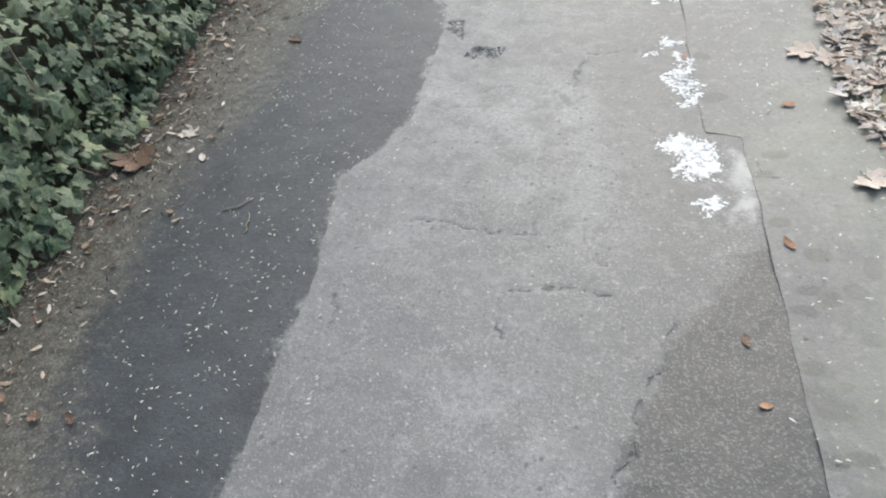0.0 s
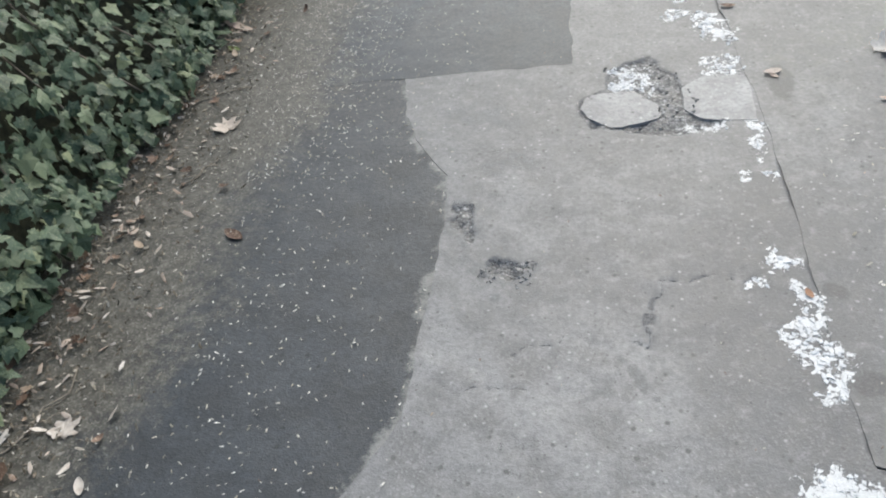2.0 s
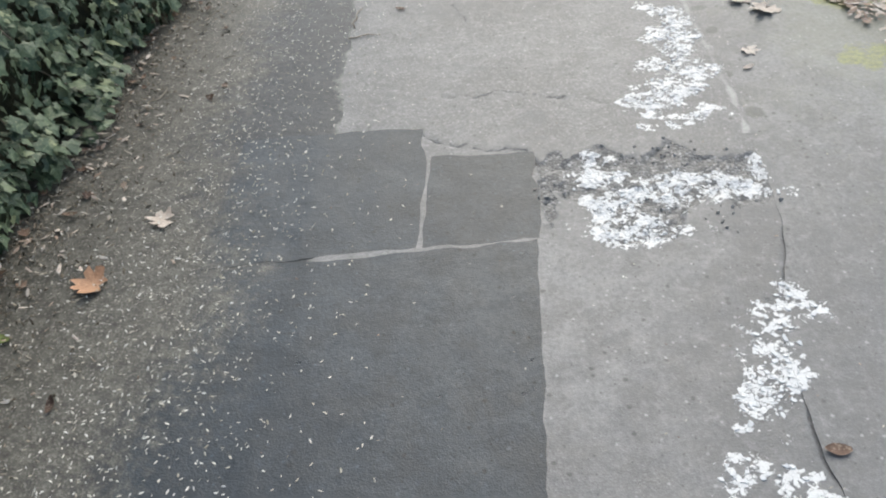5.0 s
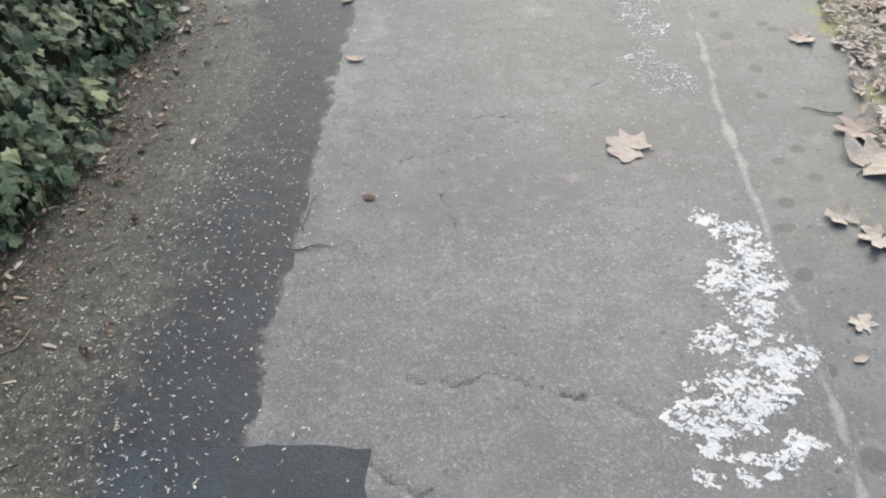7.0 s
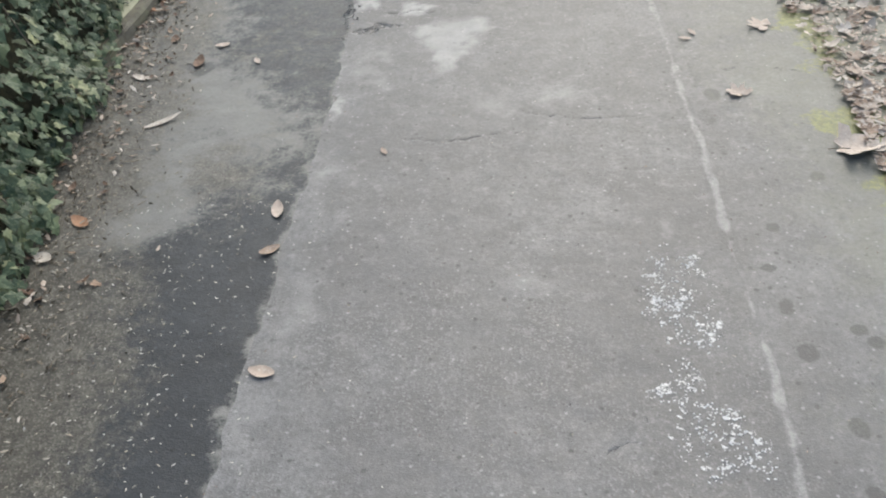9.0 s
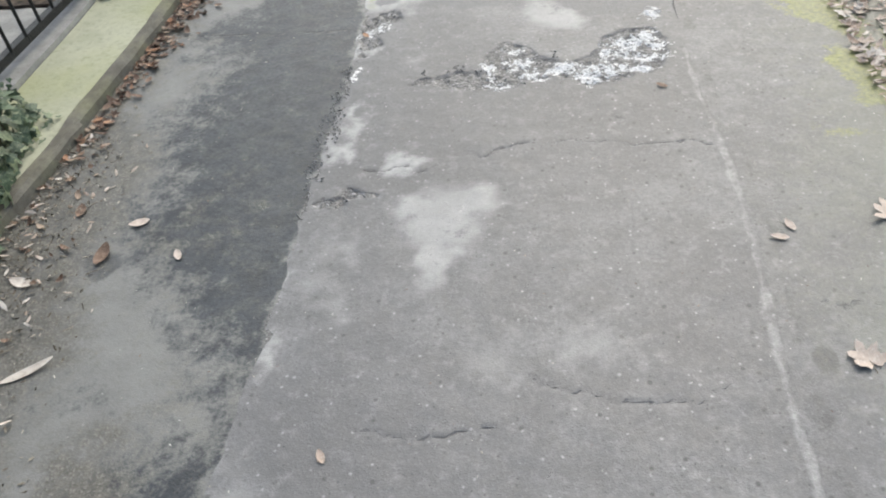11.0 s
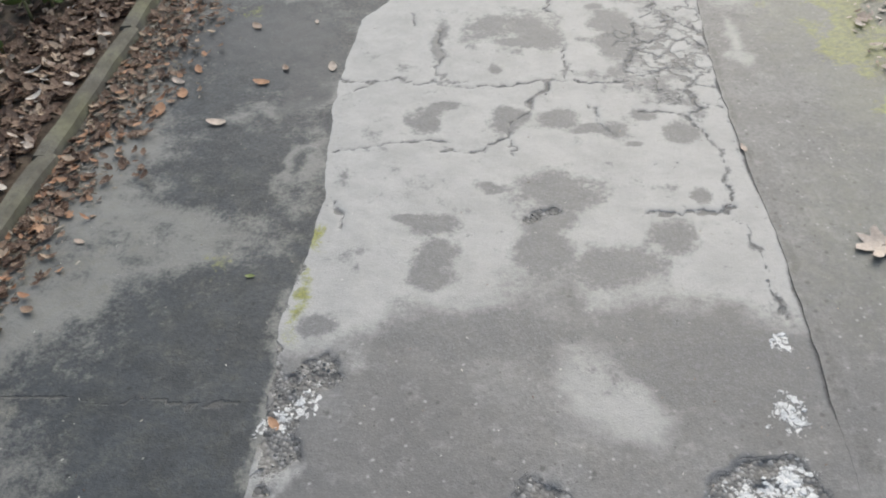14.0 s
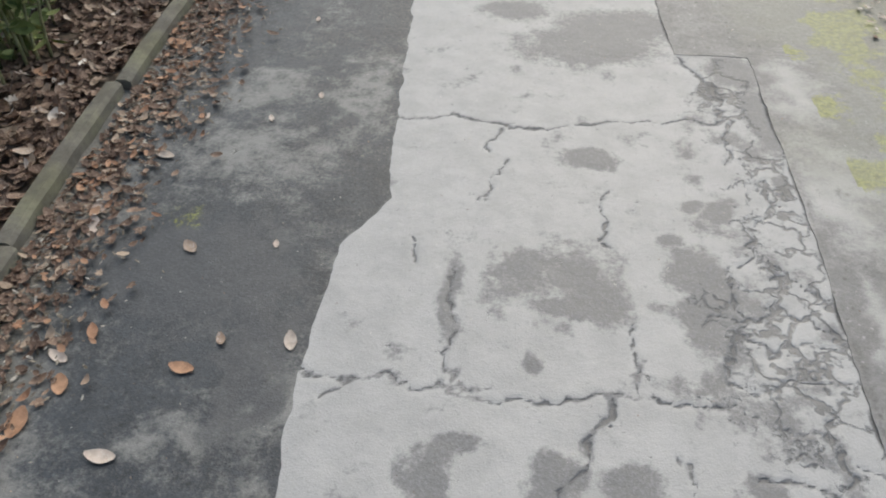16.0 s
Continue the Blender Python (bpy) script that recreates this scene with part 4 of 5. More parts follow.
def kerb_x(y):
    return np.interp(y, [7, 9.4, 11, 12.2, 13, 16], [-1.765, -1.74, -1.705, -1.67, -1.625, -1.52])


kerb = tagged(new("kerb"), "weathered concrete edging kerb with leaves against it", "kerb", kind="structure")
for i in range(10):
    y0 = 7.35 + 0.92 * i
    stone = part("kerb_stone", kerb_block(0.917, i * 1.3), M_KERB, kerb)
    turn = -math.degrees(math.atan2(kerb_x(y0 + 0.92) - kerb_x(y0), 0.92))
    stone.matrix_basis = pose(float(kerb_x(y0)) + 0.003 * math.sin(i * 2.2), y0, 0.002 * math.sin(i * 3.1), 0, 0, turn)


def flat_surface(lift, relief):
    def top(x, y):
        return lift + relief * vnoise(x, y, 0.2), {}
    return top


tagged(sheet("concrete_slab", lambda y: y * 0 - 2.12, lambda y: kerb_x(y) - 0.03, np.arange(8.3, 10.47, 0.03), 0.03, flat_surface(0.045, 0.002), M_SLAB),
       "pale concrete slab stained with yellow-green moss", "slab", kind="structure")
tagged(sheet("sill_wall", lambda y: y * 0 - 2.24, lambda y: y * 0 - 2.125, np.arange(8.3, 10.5, 0.03), 0.03, flat_surface(0.07, 0.002), M_SILL),
       "low concrete sill under the black railing", "sill", kind="structure")
tagged(sheet("planting_bed", lambda y: y * 0 - 4.5, lambda y: kerb_x(y) - 0.02, np.arange(10.48, 18, 0.04), 0.05, flat_surface(0.03, 0.01), M_SOIL),
       "brown soil bed behind the kerb", "soil bed", kind="structure")
tagged(sheet("gravel_yard", lambda y: y * 0 - 4.5, lambda y: y * 0 - 2.245, np.arange(8.3, 10.47, 0.04), 0.05, flat_surface(0.02, 0.01), M_SILL),
       "pale gravelly yard behind the railing", "yard", kind="structure")


def box(x0, x1, y0, y1, z0, z1, bevel=0.002):
    bm = bmesh.new()
    bmesh.ops.create_cube(bm, size=1, matrix=Matrix.Translation(((x0 + x1) / 2, (y0 + y1) / 2, (z0 + z1) / 2)) @ Matrix.Diagonal((x1 - x0, y1 - y0, z1 - z0, 1)))
    bmesh.ops.bevel(bm, geom=bm.edges[:], offset=bevel, segments=2, affect="EDGES", profile=0.5)
    return bm


fence = tagged(new("metal_fence"), "black painted metal railing on a low concrete sill", "fence")
part("bottom_rail", box(-2.205, -2.165, 8.4, 10.46, 0.105, 0.145), M_METAL, fence)
part("top_rail", box(-2.205, -2.165, 8.4, 10.46, 0.96, 0.99), M_METAL, fence)
part("foot", box(-2.195, -2.175, 9.3, 9.33, 0.06, 0.106), M_METAL, fence)
for i in range(15):
    v, f = tube([(-2.185, 8.47 + 0.14 * i, 0.14), (-2.185, 8.47 + 0.14 * i, 0.965)], [0.008, 0.008], 8)
    mesh_ob("baluster", v, f, M_METAL, fence)
post = tagged(new("fence_post"), "thick black metal gate post beside white stones", "post")
part("shaft", box(-2.26, -2.14, 10.5, 10.62, 0.0, 1.15, 0.008), M_METAL, post)
part("base_plate", box(-2.29, -2.11, 10.47, 10.65, 0.03, 0.05, 0.004), M_METAL, post)


def rock(r, seed, flat=0.6):
    rnd = random.Random(seed)
    bm = bmesh.new()
    bmesh.ops.create_icosphere(bm, subdivisions=2, radius=r)
    o = Vector((rnd.uniform(0, 50), rnd.uniform(0, 50), 0))
    for v in bm.verts:
        v.co *= 1 + 0.7 * noise.noise(v.co / r * 1.1 + o)
        v.co.z *= flat
    return bm


for k, (x, y, r) in enumerate([(-1.99, 10.55, 0.032), (-1.91, 10.67, 0.036), (-2.02, 10.67, 0.034), (-2.0, 10.46, 0.03), (-2.08, 10.45, 0.04)]):
    ob = tagged(part("white_stone", rock(r, k), M_STONE), "rough white stone beside the black post", "stone", "white stones")
    ob.matrix_basis = pose(x, y, 0.045 + r * 0.35, 0, 0, k * 70)


# ---- leaves ----
def maple_leaf(size, curl, fold, seed):
    """A five-lobed dry leaf with teeth, bent and folded, and its stalk."""
    rnd = random.Random(seed)
    rim = []
    lobes = [(-95, 0.2), (-60, 0.56), (-32, 0.52), (-14, 0.78), (2, 0.86), (16, 0.66), (26, 0.58), (34, 0.84), (46, 1.0), (58, 0.82), (68, 0.62), (79, 0.86), (90, 1.06)]
    for a, r in lobes:
        rim.append((a, r))
    for a, r in lobes[-2::-1]:
        rim.append((180 - a, r))
    phase, pts = rnd.uniform(0, 6), []
    for ring in (0.5, 1.0):
        for a, r in rim:
            r = r * ring * (1 + rnd.uniform(-0.16, 0.14))
            w = radians(a + rnd.uniform(-5, 5))
            x, y = r * math.cos(w), r * math.sin(w)
            z = curl * (x * x + y * y) * (1 + 0.7 * math.sin(2 * w + phase)) + fold * abs(x) + rnd.uniform(-0.03, 0.03) * ring
            pts.append((x, y, z))
    n = len(rim)
    verts = [(0, 0.05, 0)] + pts
    faces = [(0, 1 + i, 1 + (i + 1) % n) for i in range(n)]
    faces += [(1 + i, 1 + n + i, 1 + n + (i + 1) % n, 1 + (i + 1) % n) for i in range(n)]
    low = min(v[2] for v in verts)
    k = size / 2
    return [(x * k, y * k, (z - low) * k) for x, y, z in verts], faces


def leaf_stalk(size, bend):
    k = size / 2
    return tube([(0, 0.06 * k, 0.02 * k), (0.05 * bend * k, -0.3 * k, 0.03 * k), (0.16 * bend * k, -0.66 * k, 0.05 * k)], [0.016 * k, 0.014 * k, 0.02 * k], 5)


def oval_leaf(size, curl, seed, narrow=0.4):
    rnd = random.Random(seed)
    verts, faces = [], []
    for i in range(6):
        t = i / 5
        w = narrow * math.sin(math.pi * (0.06 + 0.9 * t)) ** 0.8 * 0.5
        z = curl * (t - 0.4) ** 2
        verts += [(-w, t, z + 0.3 * w + rnd.uniform(-.01, .01)), (0, t, z), (w, t, z + 0.3 * w + rnd.uniform(-.01, .01))]
    for i in range(5):
        a = i * 3
        faces += [(a, a + 1, a + 4, a + 3), (a + 1, a + 2, a + 5, a + 4)]
    low = min(v[2] for v in verts)
    return [(x * size, (y - 0.5) * size, (z - low) * size) for x, y, z in verts], faces


def ivy_leaf(size, seed):
    rnd = random.Random(seed)
    rim = [(-90, 0.22), (-50, 0.55), (-20, 0.46), (5, 0.72), (28, 0.5), (62, 0.62), (90, 1.0), (118, 0.62), (152, 0.5), (175, 0.72), (200, 0.46), (230, 0.55)]
    verts = [(0, 0, 0.06)]
    for a, r in rim:
        r *= 1 + rnd.uniform(-0.12, 0.12)
        x, y = r * math.cos(radians(a)), r * math.sin(radians(a))
        verts.append((x, y, -0.12 * (x * x + y * y) + 0.10 * abs(x) + rnd.uniform(-0.04, 0.04)))
    n = len(rim)
    k = size / 2
    return [(x * k, y * k, z * k) for x, y, z in verts], [(0, 1 + i, 1 + (i + 1) % n) for i in range(n)]


def scatter(rnd, shapes, places):
    """Joined copies: a random one of the shapes at each of the poses."""
    arrays = [(np.array(v), f) for v, f in shapes]
    verts, faces, o = [], [], 0
    for m in places:
        v, f = rnd.choice(arrays)
        a = np.array(m)
        verts.append(v @ a[:3, :3].T + a[:3, 3])
        faces += [tuple(i + o for i in face) for face in f]
        o += len(v)
    return np.concatenate(verts).tolist(), faces


def tops(x, y):
    """The height of the pavement at many places."""
    x, y = np.asarray(x, float), np.asarray(y, float)
    return np.where(x < seam_l(y), left_surface(x, y)[0], np.where(x > seam_r(y), right_surface(x, y)[0], middle_surface(x, y)[0]))


def top_at(x, y):
    return float(tops([x], [y])[0])


# ---- fallen leaves told apart, each a thing ----
LEAF_KINDS = {"cream": (M_CREAM, "pale cream dry maple leaf lying on the asphalt"), "dry": (M_DRY, "light brown curled dry maple leaf on the ground"),
              "rust": (M_RUST, "dark rust brown fallen leaf on the ground"), "orange": (M_ORANGE, "small orange fallen leaf on the asphalt")}
LEAVES = [("cream", 0.26, 6.14, 0.19, 60), ("cream", 0.93, 6.74, 0.13, 100), ("dry", 0.76, 5.80, 0.12, 20), ("dry", 0.69, 5.46, 0.08, 200), ("dry", 0.90, 6.03, 0.22, 300),
          ("cream", 0.93, 6.18, 0.15, 80), ("dry", 0.83, 5.73, 0.14, 140), ("orange", -1.19, 4.51, 0.13, 80), ("dry", -1.20, 3.29, 0.12, 30), ("dry", -1.08, 4.76, 0.10, 90),
          ("cream", 0.98, 4.84, 0.12, 10), ("cream", 0.91, 4.69, 0.12, 250), ("cream", 0.55, 3.48, 0.05, 40), ("rust", 0.47, 3.96, 0.07, 90), ("rust", -1.32, 1.95, 0.20, 200),
          ("dry", -1.19, 2.09, 0.09, 0)]
LEAVES2 = [("cream", 0.88, 3.31, 0.12, 75), ("dry", 0.90, 3.60, 0.12, 310), ("orange", 0.49, 2.55, 0.04, 20), ("orange", 0.79, 2.25, 0.06, 90), ("orange", 0.70, 1.60, 0.06, 30),
           ("rust", 0.56, 1.27, 0.05, 10), ("orange", 0.58, 1.09, 0.04, 100), ("cream", 0.95, 1.87, 0.13, 220), ("cream", -0.76, 7.42, 0.11, 10), ("dry", -0.74, 7.22, 0.09, 130),
           ("orange", -1.38, 7.39, 0.10, 60), ("dry", -1.42, 7.21, 0.10, 250), ("dry", -1.52, 8.37, 0.11, 80), ("rust", -1.32, 8.50, 0.12, 0), ("cream", -1.26, 8.66, 0.09, 120)]
LEAVES3 = [("cream", 0.81, 8.01, 0.11, 20), ("cream", 1.06, 7.64, 0.20, 260), ("cream", 1.05, 8.55, 0.14, 60), ("cream", -0.65, 6.74, 0.09, 85), ("rust", -1.49, 8.73, 0.08, 10),
           ("cream", 0.97, 10.50, 0.16, 100), ("cream", 1.15, 10.30, 0.17, 70), ("orange", -1.03, 11.54, 0.09, 80),
           ("orange", -1.33, 11.48, 0.09, 20), ("cream", -1.37, 11.57, 0.09, 60), ("cream", -1.15, 11.27, 0.10, 85), ("orange", -1.39, 11.36, 0.12, 0), ("dry", -1.13, 12.0, 0.08, 40)]
LEAVES4 = [("dry", -0.95, 11.64, 0.07, 200), ("dry", -0.76, 11.64, 0.09, 10), ("orange", -1.51, 13.21, 0.16, 60), ("orange", -1.41, 12.70, 0.09, 120), ("dry", -1.35, 12.46, 0.11, 70),
           ("cream", -1.46, 12.08, 0.12, 10), ("cream", -1.47, 12.16, 0.12, 190), ("orange", -1.94, 12.94, 0.18, 90), ("cream", -1.60, 13.82, 0.18, 250), ("dry", 0.66, 5.35, 0.05, 290),
           ("dry", 1.02, 2.42, 0.14, 15), ("cream", 0.89, 2.57, 0.14, 70), ("dry", 1.02, 2.73, 0.15, 240), ("cream", 0.96, 2.53, 0.12, 120)]
for k, (kind, x, y, size, turn) in enumerate(LEAVES + LEAVES2 + LEAVES3 + LEAVES4):
    mat, label = LEAF_KINDS[kind]
    lobed = size > 0.075 and not (x < -0.6 and y > 6.5)
    if not lobed:
        label = label.replace("maple ", "")
    v, f = maple_leaf(size, 0.10 + 0.22 * ((k * 7) % 5) / 5, 0.08 * (k % 3), k) if lobed else oval_leaf(size * 0.75, 0.35 + 0.1 * (k % 3), k, 0.48 + 0.05 * (k % 4))
    ob = tagged(mesh_ob("fallen_leaf", v, f, mat, smooth=True), label, "leaf", "fallen leaves")
    if lobed:
        v, f = leaf_stalk(size, (-1) ** k)
        mesh_ob("stalk", v, f, M_TWIG, ob, True)
    z = top_at(x, y) if x > -1.7 else 0.03
    ob.matrix_basis = pose(x, y, z + 0.002, 0, 0, turn)
for k, (x, y, size, turn, mat, label) in enumerate([(-1.41, 4.02, 0.20, 60, M_CREAM, "long pale willow-shaped dry leaf by the ivy"), (-1.32, 8.01, 0.15, -52, M_DRY, "long narrow light brown leaf on dusty asphalt"),
                                                  (-1.36, 3.83, 0.06, 70, M_GREEN, "small yellow-green fallen leaf"), (-1.36, 4.33, 0.06, 85, M_GREEN, "small yellow-green fallen leaf"),
                                                  (-1.08, 1.96, 0.045, 30, M_DRY, "small pale brown fallen leaf"), (-1.0, 2.75, 0.07, 60, M_RUST, "small dull brown leaf on asphalt"),
                                                  (-1.26, 12.70, 0.035, 0, M_CREAM, "small pale oval leaf"), (-1.02, 12.69, 0.04, 20, M_CREAM, "small pale oval leaf"),
                                                  (-0.87, 12.02, 0.035, 10, M_CREAM, "small pale oval leaf"), (0.5, 9.33, 0.045, 60, M_RUST, "small dark curled leaf on asphalt"),
                                                  (-1.31, 11.66, 0.06, 20, M_ORANGE, "small orange oval leaf"), (0.55, 3.5, 0.06, 110, M_CREAM, "small pale leaf lying on asphalt"),
                                                  (0.71, 8.47, 0.05, 80, M_CREAM, "small pale curled leaf on grey asphalt"), (-1.07, 8.49, 0.05, 30, M_CREAM, "small pale leaf scrap on dark asphalt"),
                                                  (-1.43, 10.62, 0.04, 70, M_CREAM, "small white leaf scrap on dusty asphalt"), (0.70, 11.0, 0.04, 10, M_CREAM, "small pale leaf scrap by the seam"),
                                                  (-0.69, 9.92, 0.045, 40, M_ORANGE, "small reddish leaf on the broken seam"), (-1.43, 13.05, 0.10, -60, M_ORANGE, "tan oval leaf near the kerb"),
                                                  (-0.97, 13.47, 0.04, 0, M_CREAM, "small pale oval leaf"), (-0.86, 12.85, 0.04, 10, M_CREAM, "small pale oval leaf"),
                                                  (-0.46, 7.74, 0.04, 30, M_CREAM, "small white leaf scrap on the asphalt"), (-0.86, 10.45, 0.03, 90, M_GREEN, "small yellow-green leaf scrap"),
                                                  (-0.50, 5.95, 0.04, 80, M_RUST, "small dark brown leaf scrap"), (0.75, 8.52, 0.05, 20, M_CREAM, "small pale leaf scrap on grey asphalt")]):
    v, f = oval_leaf(size, 0.3, 90 + k, 0.2 if size > 0.1 else 0.5)
    ob = tagged(mesh_ob("fallen_leaf", v, f, mat, smooth=True), label, "leaf", "fallen leaves")
    ob.matrix_basis = pose(x, y, top_at(x, y) + 0.003, 0, 0, turn)


# ---- drifts of leaves, chips and debris ----
def litter(name, label, mat, count, spread, sizes, tilt, seed, lift=0.0, kinds=None):
    rnd = random.Random(seed)
    shapes = kinds or [maple_leaf(1.0, rnd.uniform(0.04, 0.28), rnd.uniform(0, 0.16), seed + i) for i in range(6)] + [oval_leaf(0.9, rnd.uniform(0.3, 1.0), seed + i, 0.5) for i in range(3)]
    spots, places = [spread(rnd) for i in range(count)], []
    heights = np.maximum(tops([p[0] for p in spots], [p[1] for p in spots]), [p[2] for p in spots])
    for (x, y, _), z in zip(spots, heights):
        s = rnd.uniform(*sizes)
        places.append(pose(x, y, z + lift + rnd.uniform(0, 0.012), rnd.gauss(0, tilt), rnd.gauss(0, tilt), rnd.uniform(0, 360)) @ Matrix.Scale(s, 4))
    v, f = scatter(rnd, shapes, places)
    return tagged(mesh_ob(name, v, f, mat, smooth=True), label, "leaf litter", kind="stuff")


def right_bank(rnd):
    y = rnd.choice([rnd.uniform(1.9, 3.4), rnd.uniform(5.6, 8.0), rnd.uniform(7.4, 11.5), rnd.uniform(3.4, 14.5)])
    edge_x = np.interp(y, [0, 1.7, 2.2, 3.3, 3.8, 5.5, 6.2, 7, 8, 10, 14], [1.2, 1.1, 0.95, 0.98, 1.15, 1.12, 0.95, 1.07, 1.16, 1.25, 1.4])
    x = edge_x + abs(rnd.gauss(0, 0.28))
    return x, y, 0.004 + 0.035 * max(0, x - 1.1)


def kerb_foot(rnd):
    y = 9.0 + 5.8 * rnd.random() ** 0.65
    w = np.interp(y, [9, 9.8, 10.6, 11.5, 14], [0.03, 0.05, 0.085, 0.135, 0.15])
    return kerb_x(y) + 0.05 + min(0.45, abs(rnd.gauss(0, w))), y, 0.008


def behind_kerb(rnd):
    y = rnd.uniform(10.5, 15)
    return kerb_x(y) - 0.06 - min(1.2, abs(rnd.gauss(0, 0.35))), y, 0.035


litter("leaf_litter", "drift of pale brown dry leaves along the mossy edge", M_DRY, 1300, right_bank, (0.025, 0.095), 7, 11)
PLAIN = [oval_leaf(1.0, 0.25 + 0.12 * i, 300 + i, 0.42 + 0.06 * (i % 4)) for i in range(7)] + [maple_leaf(1.0, 0.1, 0.1, 310), maple_leaf(1.0, 0.2, 0.05, 311)]
litter("leaf_litter", "rust brown leaves piled against the kerb", M_RUST, 2200, kerb_foot, (0.02, 0.055), 11, 12, kinds=PLAIN)
litter("leaf_litter", "light tan leaves along the kerb foot", M_ORANGE, 260, kerb_foot, (0.02, 0.05), 10, 16, 0.004, kinds=PLAIN)
litter("leaf_litter", "dark red-brown leaf carpet behind the kerb", M_RUST, 4200, behind_kerb, (0.025, 0.075), 16, 13, kinds=PLAIN)
litter("leaf_litter", "tan dry leaves among the dark leaf carpet", M_DRY, 160, behind_kerb, (0.03, 0.07), 16, 14, 0.01, kinds=PLAIN)


def bit(seed):
    rnd = random.Random(seed)
    n = 5
    pts = [(rnd.uniform(0.6, 1) * math.cos(2 * math.pi * i / n), rnd.uniform(0.14, 0.4) * math.sin(2 * math.pi * i / n), rnd.uniform(0, 0.12)) for i in range(n)]
    return [(0, 0, 0.14)] + pts, [(0, 1 + i, 1 + (i + 1) % n) for i in range(n)]


BITS = [bit(i) for i in range(9)]


litter("leaf_litter", "crumbled pale leaf scraps along the mossy edge", M_CREAM, 2400, right_bank, (0.006, 0.026), 10, 15, 0.004, kinds=BITS)
litter("leaf_litter", "tan leaf fragments along the mossy edge", M_DRY, 2600, right_bank, (0.01, 0.034), 9, 19, 0.002, kinds=BITS)
litter("leaf_litter", "brown leaf scraps along the mossy edge", M_RUST, 1100, right_bank, (0.008, 0.03), 10, 17, 0.002, kinds=BITS)
litter("leaf_litter", "crumbled brown leaf scraps at the kerb foot", M_DEBRIS, 3500, kerb_foot, (0.006, 0.02), 12, 18, kinds=BITS)


def hedge_foot(rnd):
    y = rnd.uniform(0.4, 9.2)
    base = np.interp(y, [0, 2, 3.5, 7, 8, 9.2], [-1.42, -1.36, -1.45, -1.45, -1.58, -1.72])
    x = base - 0.05 + abs(rnd.gauss(0, 0.15))
    return x, y, -1


def left_verge(rnd):
    y = rnd.choice([rnd.uniform(0.4, 7.5), rnd.uniform(3, 6.2)])
    x = min(-0.42, rnd.gauss(np.interp(y, [0.4, 2, 3, 4.5], [-0.78, -0.8, -0.95, -1.02]), 0.22))
    return x, y, -1


def anywhere(rnd):
    x, y = rnd.uniform(-1.5, 1.2), rnd.uniform(0.5, 14)
    return x, y, 0.001


litter("plant_debris", "brown twiggy debris under the ivy", M_DEBRIS, 9000, hedge_foot, (0.004, 0.015), 25, 21, kinds=BITS)
litter("plant_debris", "pale dry stalks and leaf scraps under the ivy", M_DRY, 700, hedge_foot, (0.008, 0.028), 16, 25, 0.003, kinds=BITS)
litter("plant_debris", "small brown leaf pieces along the ivy", M_RUST, 260, hedge_foot, (0.02, 0.05), 14, 26, 0.002)
rnd = random.Random(77)
straws = []
for k in range(170):
    x, y, _ = hedge_foot(rnd)
    n = rnd.uniform(0.02, 0.07)
    pts = [((i / 3 - 0.5) * n, rnd.gauss(0, 0.05) * n, 0.004 + abs(rnd.gauss(0, 0.04)) * n) for i in range(4)]
    straws.append(moved(tube(pts, [0.0013, 0.0012, 0.001, 0.0006], 4), pose(x, y, top_at(x, y), 0, 0, rnd.uniform(0, 360))))
v, f = bundle(straws)
tagged(mesh_ob("straw", v, f, M_TWIG), "thin dry stalks and twig bits under the ivy", "plant debris", kind="stuff")
litter("pale_chips", "small pale seed husks strewn over dark asphalt", M_CHIP, 6500, left_verge, (0.003, 0.0085), 15, 22, 0.002, kinds=BITS)
def right_specks(rnd):
    return rnd.uniform(0.6, 1.15), rnd.uniform(0.6, 3.2), 0.004


litter("pale_chips", "pale husks and crumbs on mossy asphalt", M_CHIP, 170, right_specks, (0.004, 0.012), 12, 24, 0.002, kinds=BITS)
litter("pale_chips", "tiny pale specks and husks on the asphalt", M_CHIP, 1300, anywhere, (0.002, 0.006), 15, 23, 0.004, kinds=BITS)
litter("plant_debris", "tiny dark bits strewn over the asphalt", M_RUST, 700, anywhere, (0.002, 0.006), 12, 27, 0.002, kinds=BITS)


# ---- white flaking paint and rubble in the potholes ----
def flake(seed):
    rnd = random.Random(seed)
    n = rnd.choice((4, 5, 6))
    rim = [(rnd.uniform(0.45, 1.3) * math.cos(2 * math.pi * i / n), rnd.uniform(0.45, 1.0) * math.sin(2 * math.pi * i / n)) for i in range(n)]
    verts = [(x, y, 0.0) for x, y in rim] + [(x * 0.9, y * 0.9, 0.22) for x, y in rim]
    faces = [(i, (i + 1) % n, n + (i + 1) % n, n + i) for i in range(n)] + [tuple(range(n, 2 * n))]
    return verts, faces


FLAKES = [flake(i) for i in range(12)]
PEBBLES = []
for i in range(8):
    bm = bmesh.new()
    bmesh.ops.create_icosphere(bm, subdivisions=1, radius=1)
    bm.verts.index_update()
    for v in bm.verts:
        v.co *= random.Random(i * 100 + v.index).uniform(0.6, 1.1)
        v.co.z *= 0.6
    bm.verts.index_update()
    PEBBLES.append(([tuple(v.co) for v in bm.verts], [tuple(q.index for q in f.verts) for f in bm.faces]))
    bm.free()


